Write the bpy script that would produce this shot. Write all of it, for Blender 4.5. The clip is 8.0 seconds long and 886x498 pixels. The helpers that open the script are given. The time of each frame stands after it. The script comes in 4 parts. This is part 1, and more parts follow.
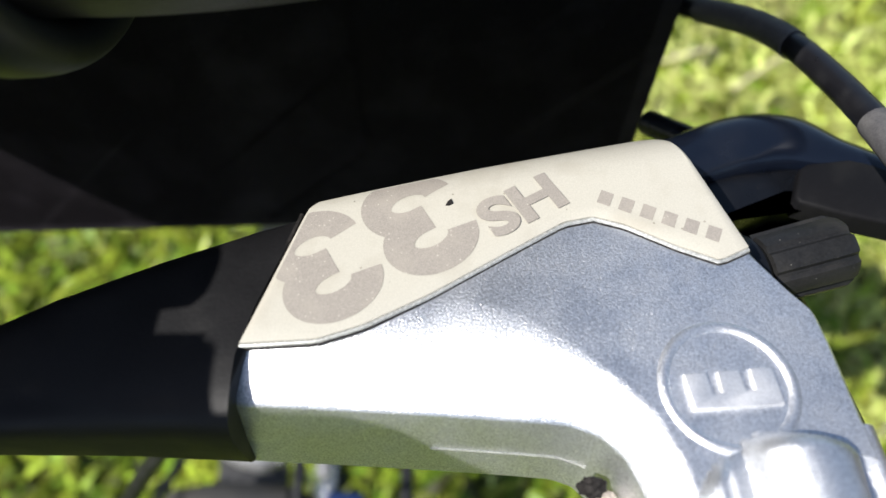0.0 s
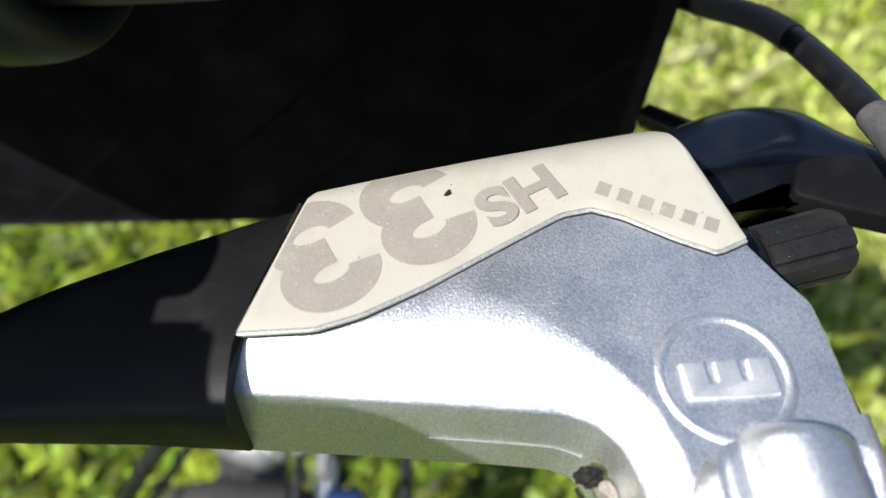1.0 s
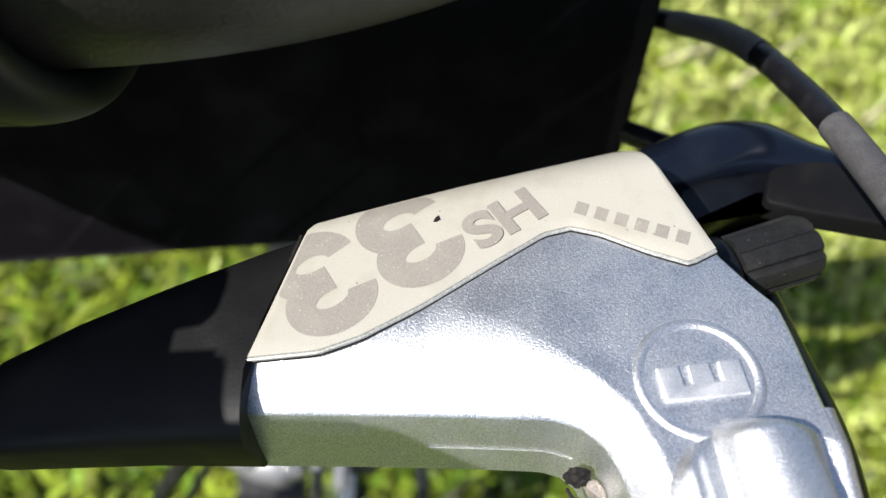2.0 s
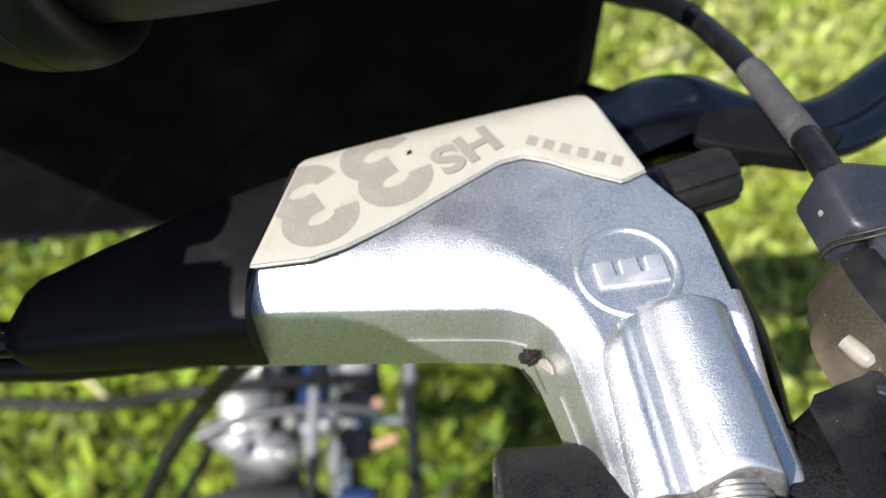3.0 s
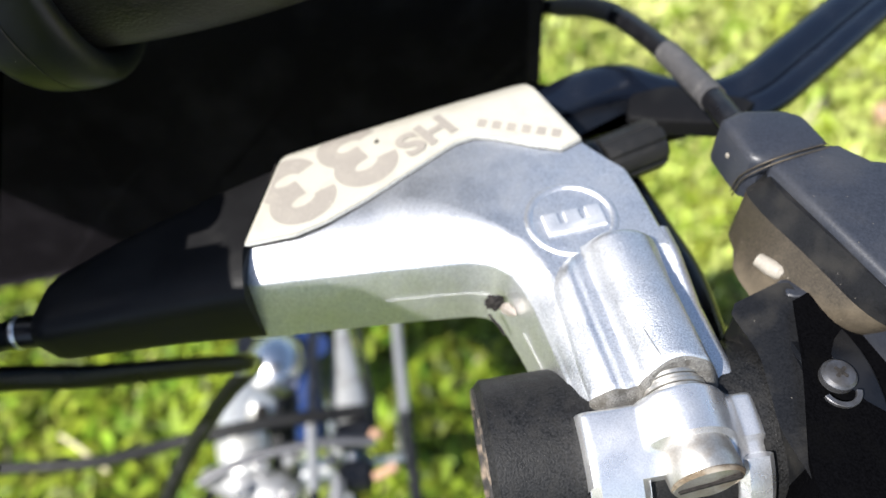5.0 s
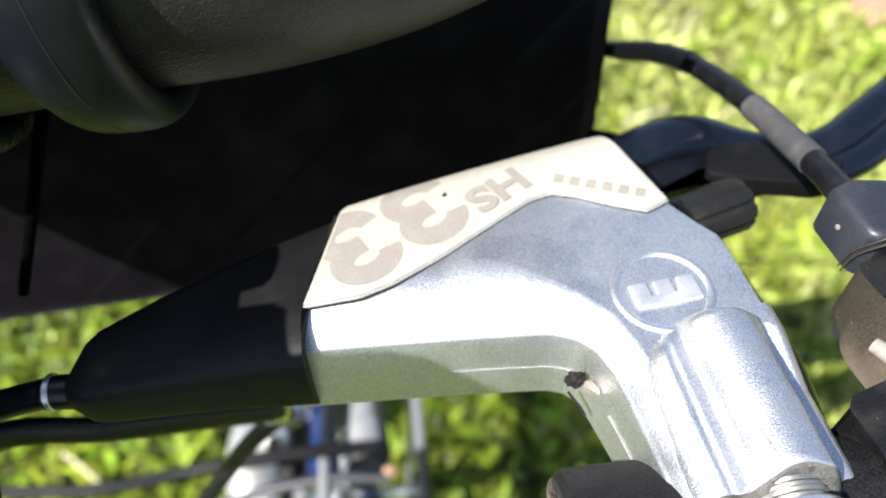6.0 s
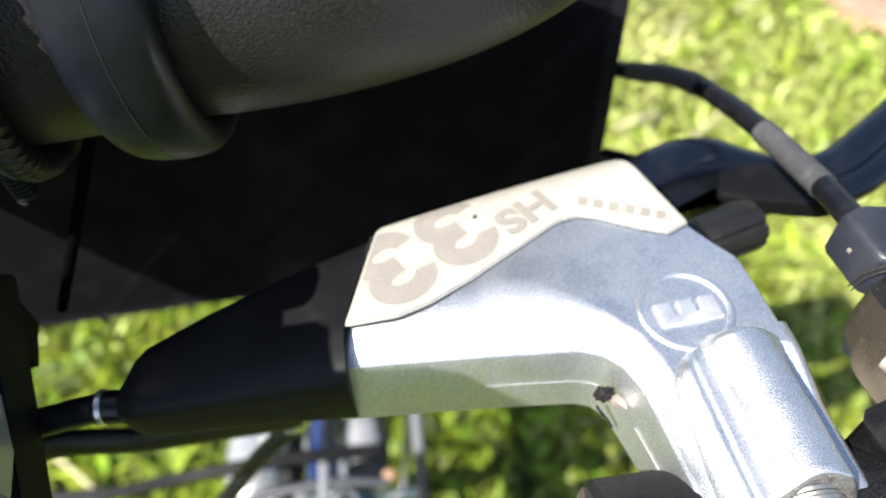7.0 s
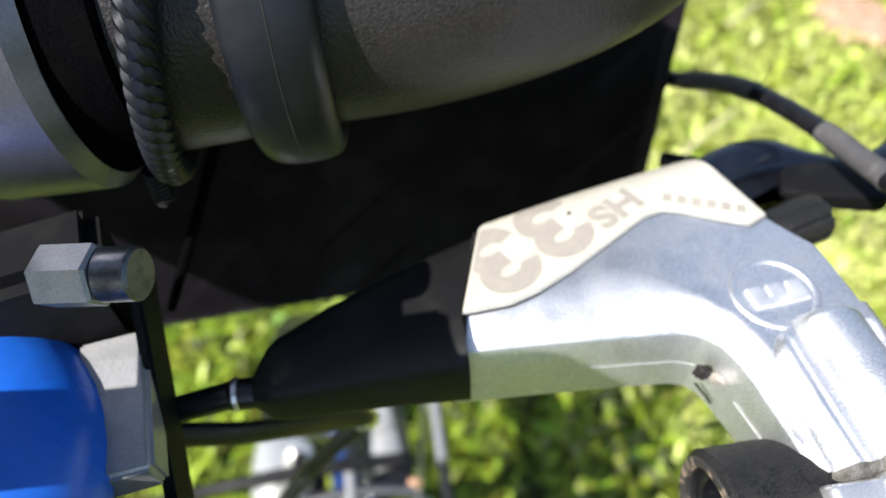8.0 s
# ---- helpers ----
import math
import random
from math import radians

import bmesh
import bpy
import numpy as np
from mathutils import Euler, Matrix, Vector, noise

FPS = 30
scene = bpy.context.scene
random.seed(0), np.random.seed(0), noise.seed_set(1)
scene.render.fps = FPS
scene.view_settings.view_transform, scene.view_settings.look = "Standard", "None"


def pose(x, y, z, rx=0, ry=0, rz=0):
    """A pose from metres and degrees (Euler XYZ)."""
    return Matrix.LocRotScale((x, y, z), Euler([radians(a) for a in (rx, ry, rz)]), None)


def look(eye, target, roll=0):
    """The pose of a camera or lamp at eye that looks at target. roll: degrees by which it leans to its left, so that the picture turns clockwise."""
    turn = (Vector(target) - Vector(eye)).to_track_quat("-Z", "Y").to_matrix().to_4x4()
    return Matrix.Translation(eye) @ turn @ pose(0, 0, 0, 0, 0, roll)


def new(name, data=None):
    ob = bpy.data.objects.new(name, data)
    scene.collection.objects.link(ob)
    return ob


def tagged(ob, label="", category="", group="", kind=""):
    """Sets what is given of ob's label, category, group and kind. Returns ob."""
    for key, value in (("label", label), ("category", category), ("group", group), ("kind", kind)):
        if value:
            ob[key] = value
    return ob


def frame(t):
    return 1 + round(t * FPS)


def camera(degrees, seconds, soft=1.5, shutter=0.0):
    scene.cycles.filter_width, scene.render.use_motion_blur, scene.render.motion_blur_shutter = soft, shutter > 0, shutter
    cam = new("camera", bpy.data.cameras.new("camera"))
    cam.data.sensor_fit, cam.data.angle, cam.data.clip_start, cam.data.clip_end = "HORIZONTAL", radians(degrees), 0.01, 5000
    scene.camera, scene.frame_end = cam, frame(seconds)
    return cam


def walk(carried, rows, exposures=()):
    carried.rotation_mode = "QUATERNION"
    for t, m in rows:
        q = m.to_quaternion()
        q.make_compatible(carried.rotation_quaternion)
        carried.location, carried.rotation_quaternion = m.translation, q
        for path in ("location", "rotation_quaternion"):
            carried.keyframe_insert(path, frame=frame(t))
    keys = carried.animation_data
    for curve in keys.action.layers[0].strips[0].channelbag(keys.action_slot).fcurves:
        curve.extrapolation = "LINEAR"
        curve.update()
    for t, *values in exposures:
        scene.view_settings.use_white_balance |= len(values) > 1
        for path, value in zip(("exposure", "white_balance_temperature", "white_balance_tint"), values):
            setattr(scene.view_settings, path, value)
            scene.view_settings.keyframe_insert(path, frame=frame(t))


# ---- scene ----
# ---- camera ----
cam = camera(64.6, 8.0)
cam.data.dof.use_dof = True
cam.data.dof.focus_distance, cam.data.dof.aperture_fstop = 0.114, 12.5
METRES, EYE, TILT, LEAN, TURN = 0.14, 1.1, -58.0, 0.0, 0.0
ROWS = [
    (0.0, 0.0, 0.0, 0.0, -0.0, 0.0, -0.0),
    (0.5, 0.0001, -0.0018, -0.0074, 0.06, -0.22, -0.19),
    (1.0, 0.0029, -0.0008, -0.0098, 0.05, -0.07, -0.18),
    (1.2, -0.0032, -0.0015, -0.0019, -0.17, -0.30, -0.05),
    (2.3, 0.0357, -0.0984, -0.0227, 1.06, 1.02, 2.94),
    (2.5, 0.0394, -0.1363, -0.0681, 0.49, 0.77, 2.71),
    (3.0, 0.0448, -0.2019, -0.1136, 0.07, 1.54, 3.92),
    (3.5, 0.0648, -0.2584, -0.1474, -1.08, 1.3, 4.97),
    (4.0, 0.0399, -0.2714, -0.2306, -2.09, 2.5, 6.52),
    (4.2, 0.0581, -0.2664, -0.2628, -1.93, 2.75, 7.65),
    (5.3, 0.0490, -0.3442, -0.2309, -0.71, 6.24, 8.93),
    (5.5, -0.0018, -0.3119, -0.2317, -0.76, 6.65, 8.19),
    (6.0, -0.029, -0.2487, -0.1587, -0.49, 7.22, 6.91),
    (6.5, -0.0693, -0.2568, -0.1218, -0.25, 7.25, 6.79),
    (7.0, -0.0931, -0.3018, -0.1289, -1.5, 7.2, 7.01),
    (7.5, -0.1237, -0.3247, -0.1542, -1.51, 7.48, 6.61),
    (8.0, -0.2804, -0.3755, -0.1503, -2.18, 8.43, 8.08),
]
walk(cam, [(t, pose(0, 0, EYE, TILT, LEAN, TURN) @ pose(METRES * x, METRES * y, METRES * z, 90 + pitch, roll, yaw)) for t, x, y, z, yaw, pitch, roll in ROWS],
     [(0.0, 0.66), (2.5, 0.62), (4.0, 0.92), (5.5, 1.05), (8.0, 1.12)])

# ---- light ----
TO_SUN = Vector((-0.55, -0.33, 0.77)).normalized()
world = bpy.data.worlds.new("sky")
scene.world = world
world.use_nodes = True
wn = world.node_tree.nodes
sky = wn.new("ShaderNodeTexSky")
sky.sky_type, sky.sun_disc = "NISHITA", False
sky.sun_elevation = math.asin(TO_SUN.z)
sky.sun_rotation = math.atan2(TO_SUN.x, TO_SUN.y)
world.node_tree.links.new(sky.outputs[0], wn["Background"].inputs[0])
wn["Background"].inputs[1].default_value = 0.08
sun_data = bpy.data.lights.new("sun", "SUN")
sun_data.energy, sun_data.angle, sun_data.color = 5.0, radians(0.53), (1.0, 0.965, 0.92)
sun = new("sun", sun_data)
sun.matrix_world = look(TO_SUN * 5, (0, 0, 0))


# ---- materials ----
def material(name, color, rough=0.5, metal=0.0, grain=0.0, scale=800.0, bump=0.0, bump_scale=None, spread=0.12,
             dirt=None, dirt_scale=60.0, dirt_amount=0.3, spec=0.5, per="none", rough_spread=0.1, specks=None):
    """A surface with fine grain, larger blotches of dirt or wear, and a fine relief. Scales are in cells a metre."""
    m = bpy.data.materials.new(name)
    m.use_nodes = True
    nt = m.node_tree
    n, l = nt.nodes, nt.links
    b = n["Principled BSDF"]
    b.inputs["Metallic"].default_value = metal
    b.inputs["Specular IOR Level"].default_value = spec
    co = n.new("ShaderNodeTexCoord")
    fine = n.new("ShaderNodeTexNoise")
    fine.inputs["Scale"].default_value, fine.inputs["Detail"].default_value = scale, 3
    big = n.new("ShaderNodeTexNoise")
    big.inputs["Scale"].default_value, big.inputs["Detail"].default_value = dirt_scale, 6
    for t in (fine, big):
        l.new(co.outputs["Object"], t.inputs["Vector"])
    ramp = n.new("ShaderNodeMapRange")
    ramp.inputs[1].default_value, ramp.inputs[2].default_value = 0.3, 0.7
    ramp.inputs[3].default_value, ramp.inputs[4].default_value = 1 - spread, 1 + spread
    l.new(fine.outputs["Fac"], ramp.inputs[0])
    mul = n.new("ShaderNodeMix")
    mul.data_type, mul.blend_type = "RGBA", "MULTIPLY"
    mul.inputs[0].default_value = 1
    mul.inputs[6].default_value = (*color, 1)
    l.new(ramp.outputs[0], mul.inputs[7])
    out = mul.outputs[2]
    if dirt:
        dm = n.new("ShaderNodeMapRange")
        dm.inputs[1].default_value, dm.inputs[2].default_value = 0.48, 0.68
        dm.inputs[3].default_value, dm.inputs[4].default_value = 0, dirt_amount
        l.new(big.outputs["Fac"], dm.inputs[0])
        mx = n.new("ShaderNodeMix")
        mx.data_type = "RGBA"
        l.new(dm.outputs[0], mx.inputs[0])
        l.new(out, mx.inputs[6])
        mx.inputs[7].default_value = (*dirt, 1)
        out = mx.outputs[2]
    if specks:
        tint, cells, width = specks
        vo = n.new("ShaderNodeTexVoronoi")
        vo.inputs["Scale"].default_value = cells
        l.new(co.outputs["Object"], vo.inputs["Vector"])
        sm = n.new("ShaderNodeMapRange")
        sm.inputs[1].default_value, sm.inputs[2].default_value = width * 0.6, width
        sm.inputs[3].default_value, sm.inputs[4].default_value = 0.8, 0.0
        l.new(vo.outputs["Distance"], sm.inputs[0])
        sel = n.new("ShaderNodeMath")
        sel.operation = "GREATER_THAN"
        sel.inputs[1].default_value = 0.72
        sep = n.new("ShaderNodeSeparateColor")
        l.new(vo.outputs["Color"], sep.inputs[0])
        l.new(sep.outputs[0], sel.inputs[0])
        both = n.new("ShaderNodeMath")
        both.operation = "MULTIPLY"
        l.new(sm.outputs[0], both.inputs[0])
        l.new(sel.outputs[0], both.inputs[1])
        sx = n.new("ShaderNodeMix")
        sx.data_type = "RGBA"
        l.new(both.outputs[0], sx.inputs[0])
        l.new(out, sx.inputs[6])
        sx.inputs[7].default_value = (*tint, 1)
        out = sx.outputs[2]
    if per != "none":
        src = n.new("ShaderNodeNewGeometry") if per == "island" else n.new("ShaderNodeObjectInfo")
        hv = n.new("ShaderNodeHueSaturation")
        vr = n.new("ShaderNodeMapRange")
        vr.inputs[3].default_value, vr.inputs[4].default_value = 0.15, 2.0
        hr = n.new("ShaderNodeMapRange")
        hr.inputs[3].default_value, hr.inputs[4].default_value = 0.475, 0.515
        port = src.outputs["Random Per Island"] if per == "island" else src.outputs["Random"]
        l.new(port, vr.inputs[0])
        l.new(port, hr.inputs[0])
        l.new(vr.outputs[0], hv.inputs["Value"])
        l.new(hr.outputs[0], hv.inputs["Hue"])
        l.new(out, hv.inputs["Color"])
        out = hv.outputs[0]
    l.new(out, b.inputs["Base Color"])
    rr = n.new("ShaderNodeMapRange")
    rr.inputs[1].default_value, rr.inputs[2].default_value = 0.3, 0.7
    rr.inputs[3].default_value, rr.inputs[4].default_value = max(0.02, rough - rough_spread), min(1, rough + rough_spread)
    l.new(big.outputs["Fac"], rr.inputs[0])
    l.new(rr.outputs[0], b.inputs["Roughness"])
    if bump:
        bt = fine
        if bump_scale:
            bt = n.new("ShaderNodeTexNoise")
            bt.inputs["Scale"].default_value, bt.inputs["Detail"].default_value = bump_scale, 2
            l.new(co.outputs["Object"], bt.inputs["Vector"])
        bp = n.new("ShaderNodeBump")
        bp.inputs["Strength"].default_value, bp.inputs["Distance"].default_value = bump, 0.3 / (bump_scale or scale)
        l.new(bt.outputs["Fac"], bp.inputs["Height"])
        l.new(bp.outputs[0], b.inputs["Normal"])
    return m


BRIGHT_CAST = material("bright_cast_aluminium", (0.86, 0.86, 0.87), 0.46, 0.80, scale=3900, bump=0.6, spread=0.15, dirt=(0.7, 0.7, 0.7), dirt_scale=200, dirt_amount=0.3)
# White specks: some dust, and the flake's sparkle painted into the colour.
ALU = material("cast_aluminium", (0.81, 0.82, 0.84), 0.375, 0.91, scale=3600, bump=1.2, spread=0.3, dirt=(0.62, 0.63, 0.65), dirt_scale=140, dirt_amount=0.45, rough_spread=0.08, specks=((1.0, 1.0, 1.0), 900, 0.26))
ALU_RAW = material("raw_aluminium", (0.66, 0.66, 0.64), 0.38, 0.7, scale=2500, bump=0.2, spread=0.12, dirt=(0.25, 0.24, 0.2), dirt_scale=140, dirt_amount=0.6)
CLAMP = material("polished_aluminium", (0.84, 0.84, 0.85), 0.33, 0.86, scale=3500, bump=0.3, dirt=(0.60, 0.59, 0.57), dirt_scale=160, dirt_amount=0.25, specks=((0.95, 0.95, 0.95), 900, 0.12))
PALE_ALU = material("dull_silver", (0.33, 0.33, 0.335), 0.42, 0.5, scale=1800, bump=0.15, dirt=(0.2, 0.195, 0.18), dirt_scale=120, dirt_amount=0.4)
STRAP = material("smooth_rubber", (0.005, 0.006, 0.009), 0.42, 0.0, scale=700, bump=0.08, dirt=(0.012, 0.014, 0.019), dirt_scale=70, dirt_amount=0.4, spec=0.42, specks=((0.2, 0.2, 0.2), 380, 0.06))
COLLAR = material("grey_anodised", (0.17, 0.175, 0.21), 0.36, 0.7, scale=1500, bump=0.1, dirt=(0.10, 0.10, 0.12), dirt_scale=60, dirt_amount=0.5)
DUST = material("dust_covered_plastic", (0.044, 0.036, 0.026), 0.5, 0.0, scale=2200, spread=0.35, bump=0.35, dirt=(0.125, 0.100, 0.068), dirt_scale=90, dirt_amount=0.7, specks=((0.25, 0.22, 0.18), 700, 0.12))
SILVER = material("silver_paint", (0.42, 0.42, 0.41), 0.4, 0.5, scale=500, bump=0.1, dirt=(0.16, 0.15, 0.13), dirt_scale=45, dirt_amount=0.8)
STEM_BLACK = material("matt_black", (0.006, 0.006, 0.007), 0.65, 0.0, scale=1800, bump=0.2, dirt=(0.018, 0.018, 0.018), dirt_scale=90, dirt_amount=0.4, spec=0.12)
STEEL = material("bolt_steel", (0.58, 0.56, 0.52), 0.42, 0.9, scale=3000, bump=0.25, dirt=(0.22, 0.15, 0.09), dirt_scale=200, dirt_amount=0.7)
PLATE = material("cream_plate", (0.44, 0.42, 0.36), 0.42, 0.0, scale=4500, spread=0.08, bump=0.15, dirt=(0.34, 0.31, 0.25), dirt_scale=140, dirt_amount=0.5, specks=((0.16, 0.14, 0.11), 520, 0.10))
PRINT = material("taupe_print", (0.28, 0.255, 0.225), 0.5, 0.0, scale=5500, spread=0.18, dirt=(0.33, 0.30, 0.255), dirt_scale=200, dirt_amount=0.5, specks=((0.5, 0.47, 0.4), 1500, 0.22))
RUBBER = material("black_rubber", (0.0075, 0.0074, 0.0080), 0.5, 0.0, scale=1500, bump=0.2, dirt=(0.018, 0.017, 0.016), dirt_scale=90, dirt_amount=0.5, spec=0.22)
WORN = material("worn_black_rubber", (0.010, 0.010, 0.0105), 0.55, 0.0, scale=2600, spread=0.9, bump=0.8, dirt=(0.018, 0.017, 0.016), dirt_scale=420, dirt_amount=0.4, spec=0.3, specks=((0.08, 0.075, 0.07), 1600, 0.14))
DUSTY = material("dusty_black_plastic", (0.014, 0.0137, 0.0137), 0.45, 0.0, scale=2200, spread=0.3, bump=0.25, dirt=(0.07, 0.062, 0.05), dirt_scale=70, dirt_amount=0.6, spec=0.35, specks=((0.2, 0.18, 0.15), 700, 0.10))
GLOSS = material("black_plastic", (0.004, 0.0045, 0.006), 0.3, 0.0, scale=2500, bump=0.06, dirt=(0.014, 0.014, 0.016), dirt_scale=90, dirt_amount=0.5, spec=0.4, specks=((0.12, 0.11, 0.1), 500, 0.08))
# Pale specks in the colour stand in for glitter on the grain.
GRAINED = material("grained_black_plastic", (0.019, 0.0165, 0.017), 0.40, 0.0, scale=1400, bump=1.0, bump_scale=1500, spread=0.4, dirt=(0.026, 0.023, 0.024), dirt_scale=50, dirt_amount=0.4, spec=0.45, specks=((0.14, 0.13, 0.13), 900, 0.10))
KNOB = material("grey_black_plastic", (0.014, 0.014, 0.0145), 0.5, 0.0, scale=2200, spread=0.3, bump=0.3, dirt=(0.034, 0.032, 0.029), dirt_scale=150, dirt_amount=0.5, spec=0.3, specks=((0.2, 0.19, 0.17), 900, 0.1))
HOUSING = material("slate_black_plastic", (0.023, 0.026, 0.035), 0.42, 0.0, scale=2200, spread=0.25, bump=0.2, dirt=(0.055, 0.054, 0.056), dirt_scale=60, dirt_amount=0.5, spec=0.5, specks=((0.2, 0.18, 0.15), 700, 0.08))
BLADE = material("blue_black_lever", (0.004, 0.006, 0.012), 0.2, 0.0, scale=3000, bump=0.08, dirt=(0.010, 0.012, 0.018), dirt_scale=80, dirt_amount=0.4, spec=0.6)
FABRIC = material("black_fabric", (0.019, 0.0163, 0.0202), 0.95, 0.0, scale=2600, spread=0.45, bump=0.7, dirt=(0.042, 0.037, 0.045), dirt_scale=50, dirt_amount=0.5, spec=0.05, specks=((0.16, 0.15, 0.16), 500, 0.06))
HOSE = material("black_hose", (0.007, 0.007, 0.0085), 0.35, 0.0, scale=2500, bump=0.1, dirt=(0.025, 0.025, 0.025), dirt_scale=160, dirt_amount=0.4)
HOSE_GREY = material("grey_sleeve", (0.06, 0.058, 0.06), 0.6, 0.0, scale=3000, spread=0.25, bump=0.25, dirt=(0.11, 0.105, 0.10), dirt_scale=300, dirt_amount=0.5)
BLUE = material("blue_paint", (0.012, 0.12, 0.60), 0.3, 0.0, scale=400, spread=0.08, dirt=(0.02, 0.13, 0.55), dirt_scale=40, dirt_amount=0.4)
DARKBLUE = material("dark_blue_paint", (0.012, 0.03, 0.11), 0.3, 0.0, scale=400, spread=0.08, dirt=(0.03, 0.04, 0.10), dirt_scale=30, dirt_amount=0.4)
CHROME = material("silver_metal", (0.74, 0.74, 0.74), 0.28, 1.0, scale=600, bump=0.05, dirt=(0.4, 0.38, 0.33), dirt_scale=30, dirt_amount=0.5)
BEIGE = material("worn_rim", (0.022, 0.020, 0.019), 0.7, 0.0, scale=1500, spread=0.4, bump=0.4, dirt=(0.50, 0.38, 0.27), dirt_scale=170, dirt_amount=0.95)
ORANGE = material("orange_cap", (0.46, 0.27, 0.17), 0.5, 0.0, scale=500, spread=0.15, dirt=(0.3, 0.2, 0.14), dirt_scale=90)
PIN = material("pale_pin", (0.30, 0.275, 0.235), 0.45, 0.0, scale=1500, spread=0.1, dirt=(0.2, 0.18, 0.15), dirt_scale=300)
SEAM = material("pale_seam", (0.50, 0.50, 0.47), 0.4, 0.5, scale=2500, spread=0.3)
LIT_FACET = material("lit_facet_metal", (0.42, 0.37, 0.32), 0.5, 0.6, scale=2500, spread=0.3, bump=0.4)
SAWN = material("dirty_cast_metal", (0.17, 0.165, 0.155), 0.6, 0.4, scale=3500, spread=0.5, bump=0.9, dirt=(0.07, 0.062, 0.05), dirt_scale=400, dirt_amount=0.8, specks=((0.5, 0.5, 0.48), 1400, 0.2))
WEDGE_BLACK = material("scuffed_black_plastic", (0.0075, 0.0078, 0.0090), 0.42, 0.0, scale=2400, spread=0.4, bump=0.3, dirt=(0.030, 0.028, 0.025), dirt_scale=140, dirt_amount=0.6, spec=0.3, specks=((0.25, 0.23, 0.2), 800, 0.08))
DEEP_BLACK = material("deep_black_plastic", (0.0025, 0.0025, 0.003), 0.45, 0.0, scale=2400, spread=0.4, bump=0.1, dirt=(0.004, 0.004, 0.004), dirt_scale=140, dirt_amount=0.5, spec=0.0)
DULL_STEEL = material("dull_steel", (0.16, 0.16, 0.17), 0.4, 0.8, scale=2500, bump=0.2, dirt=(0.05, 0.045, 0.04), dirt_scale=300, dirt_amount=0.7)
RUST = material("rusty_steel", (0.16, 0.12, 0.08), 0.6, 0.4, scale=3000, spread=0.4, bump=0.4, dirt=(0.40, 0.36, 0.30), dirt_scale=250, dirt_amount=0.8)
DARK = material("dark_pit", (0.022, 0.020, 0.019), 0.9, 0.0, scale=1500, spread=0.5, bump=0.5, spec=0.1)
TYRE = material("tyre_rubber", (0.025, 0.025, 0.025), 0.75, 0.0, scale=300, spread=0.3, bump=0.4, dirt=(0.09, 0.08, 0.065), dirt_scale=20)
SOIL = material("grass_ground", (0.030, 0.042, 0.010), 0.9, 0.0, scale=60, spread=0.5, bump=0.8, dirt=(0.06, 0.07, 0.02), dirt_scale=4.0, dirt_amount=0.8)
# Pale green for far and right blades, darker green for near ones.
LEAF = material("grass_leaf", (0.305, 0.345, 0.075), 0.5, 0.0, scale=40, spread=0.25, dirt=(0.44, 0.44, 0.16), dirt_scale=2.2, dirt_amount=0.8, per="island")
DARK_LEAF = material("dark_grass_leaf", (0.100, 0.134, 0.010), 0.5, 0.0, scale=40, spread=0.25, dirt=(0.25, 0.29, 0.025), dirt_scale=7.0, dirt_amount=0.8, per="island", spec=0.2)
CLOVER = material("clover_leaf", (0.058, 0.098, 0.008), 0.45, 0.0, scale=40, spread=0.25, dirt=(0.17, 0.23, 0.015), dirt_scale=7.0, dirt_amount=0.8, per="island", spec=0.2)
STRAW = material("dry_straw", (0.62, 0.55, 0.33), 0.6, 0.0, scale=150, spread=0.2)
EARTH = material("bare_earth", (0.36, 0.22, 0.15), 0.9, 0.0, scale=50, spread=0.4, bump=0.8, dirt=(0.30, 0.27, 0.15), dirt_scale=9)


# ---- mesh helpers ----
def link(name, bm, mat, parent=None, label="", sharp=32.0):
    bmesh.ops.recalc_face_normals(bm, faces=bm.faces[:])
    for f in bm.faces:
        f.smooth = True
    lim = radians(sharp)
    for e in bm.edges:
        if len(e.link_faces) == 2 and e.calc_face_angle(0) > lim:
            e.smooth = False
    me = bpy.data.meshes.new(name)
    bm.to_mesh(me)
    bm.free()
    me.materials.append(mat)
    ob = new(name, me)
    if parent:
        ob.parent = parent
    if label:
        ob["label"] = label
    return ob


part = link


def thing(name, label, category, group="", kind=""):
    return tagged(new(name), label, category, group, kind)


def rings_mesh(rings, cap=True, closed=False):
    """Skin a row of rings of equal counts."""
    bm = bmesh.new()
    vs = [[bm.verts.new(p) for p in r] for r in rings]
    k = len(vs[0])
    pairs = list(zip(vs, vs[1:])) + ([(vs[-1], vs[0])] if closed else [])
    for a, b in pairs:
        for i in range(k):
            bm.faces.new((a[i], a[(i + 1) % k], b[(i + 1) % k], b[i]))
    if cap and not closed:
        bm.faces.new(vs[0])
        bm.faces.new(vs[-1])
    return bm


def smooth_path(pts, steps=8):
    """A Catmull-Rom curve through the points."""
    p = [Vector(q) for q in pts]
    p = [2 * p[0] - p[1]] + p + [2 * p[-1] - p[-2]]
    out = []
    for i in range(1, len(p) - 2):
        for s in range(steps):
            t = s / steps
            a, b, c, d = p[i - 1], p[i], p[i + 1], p[i + 2]
            out.append(0.5 * (2 * b + (c - a) * t + (2 * a - 5 * b + 4 * c - d) * t * t + (3 * b - a - 3 * c + d) * t ** 3))
    out.append(p[-2])
    return out


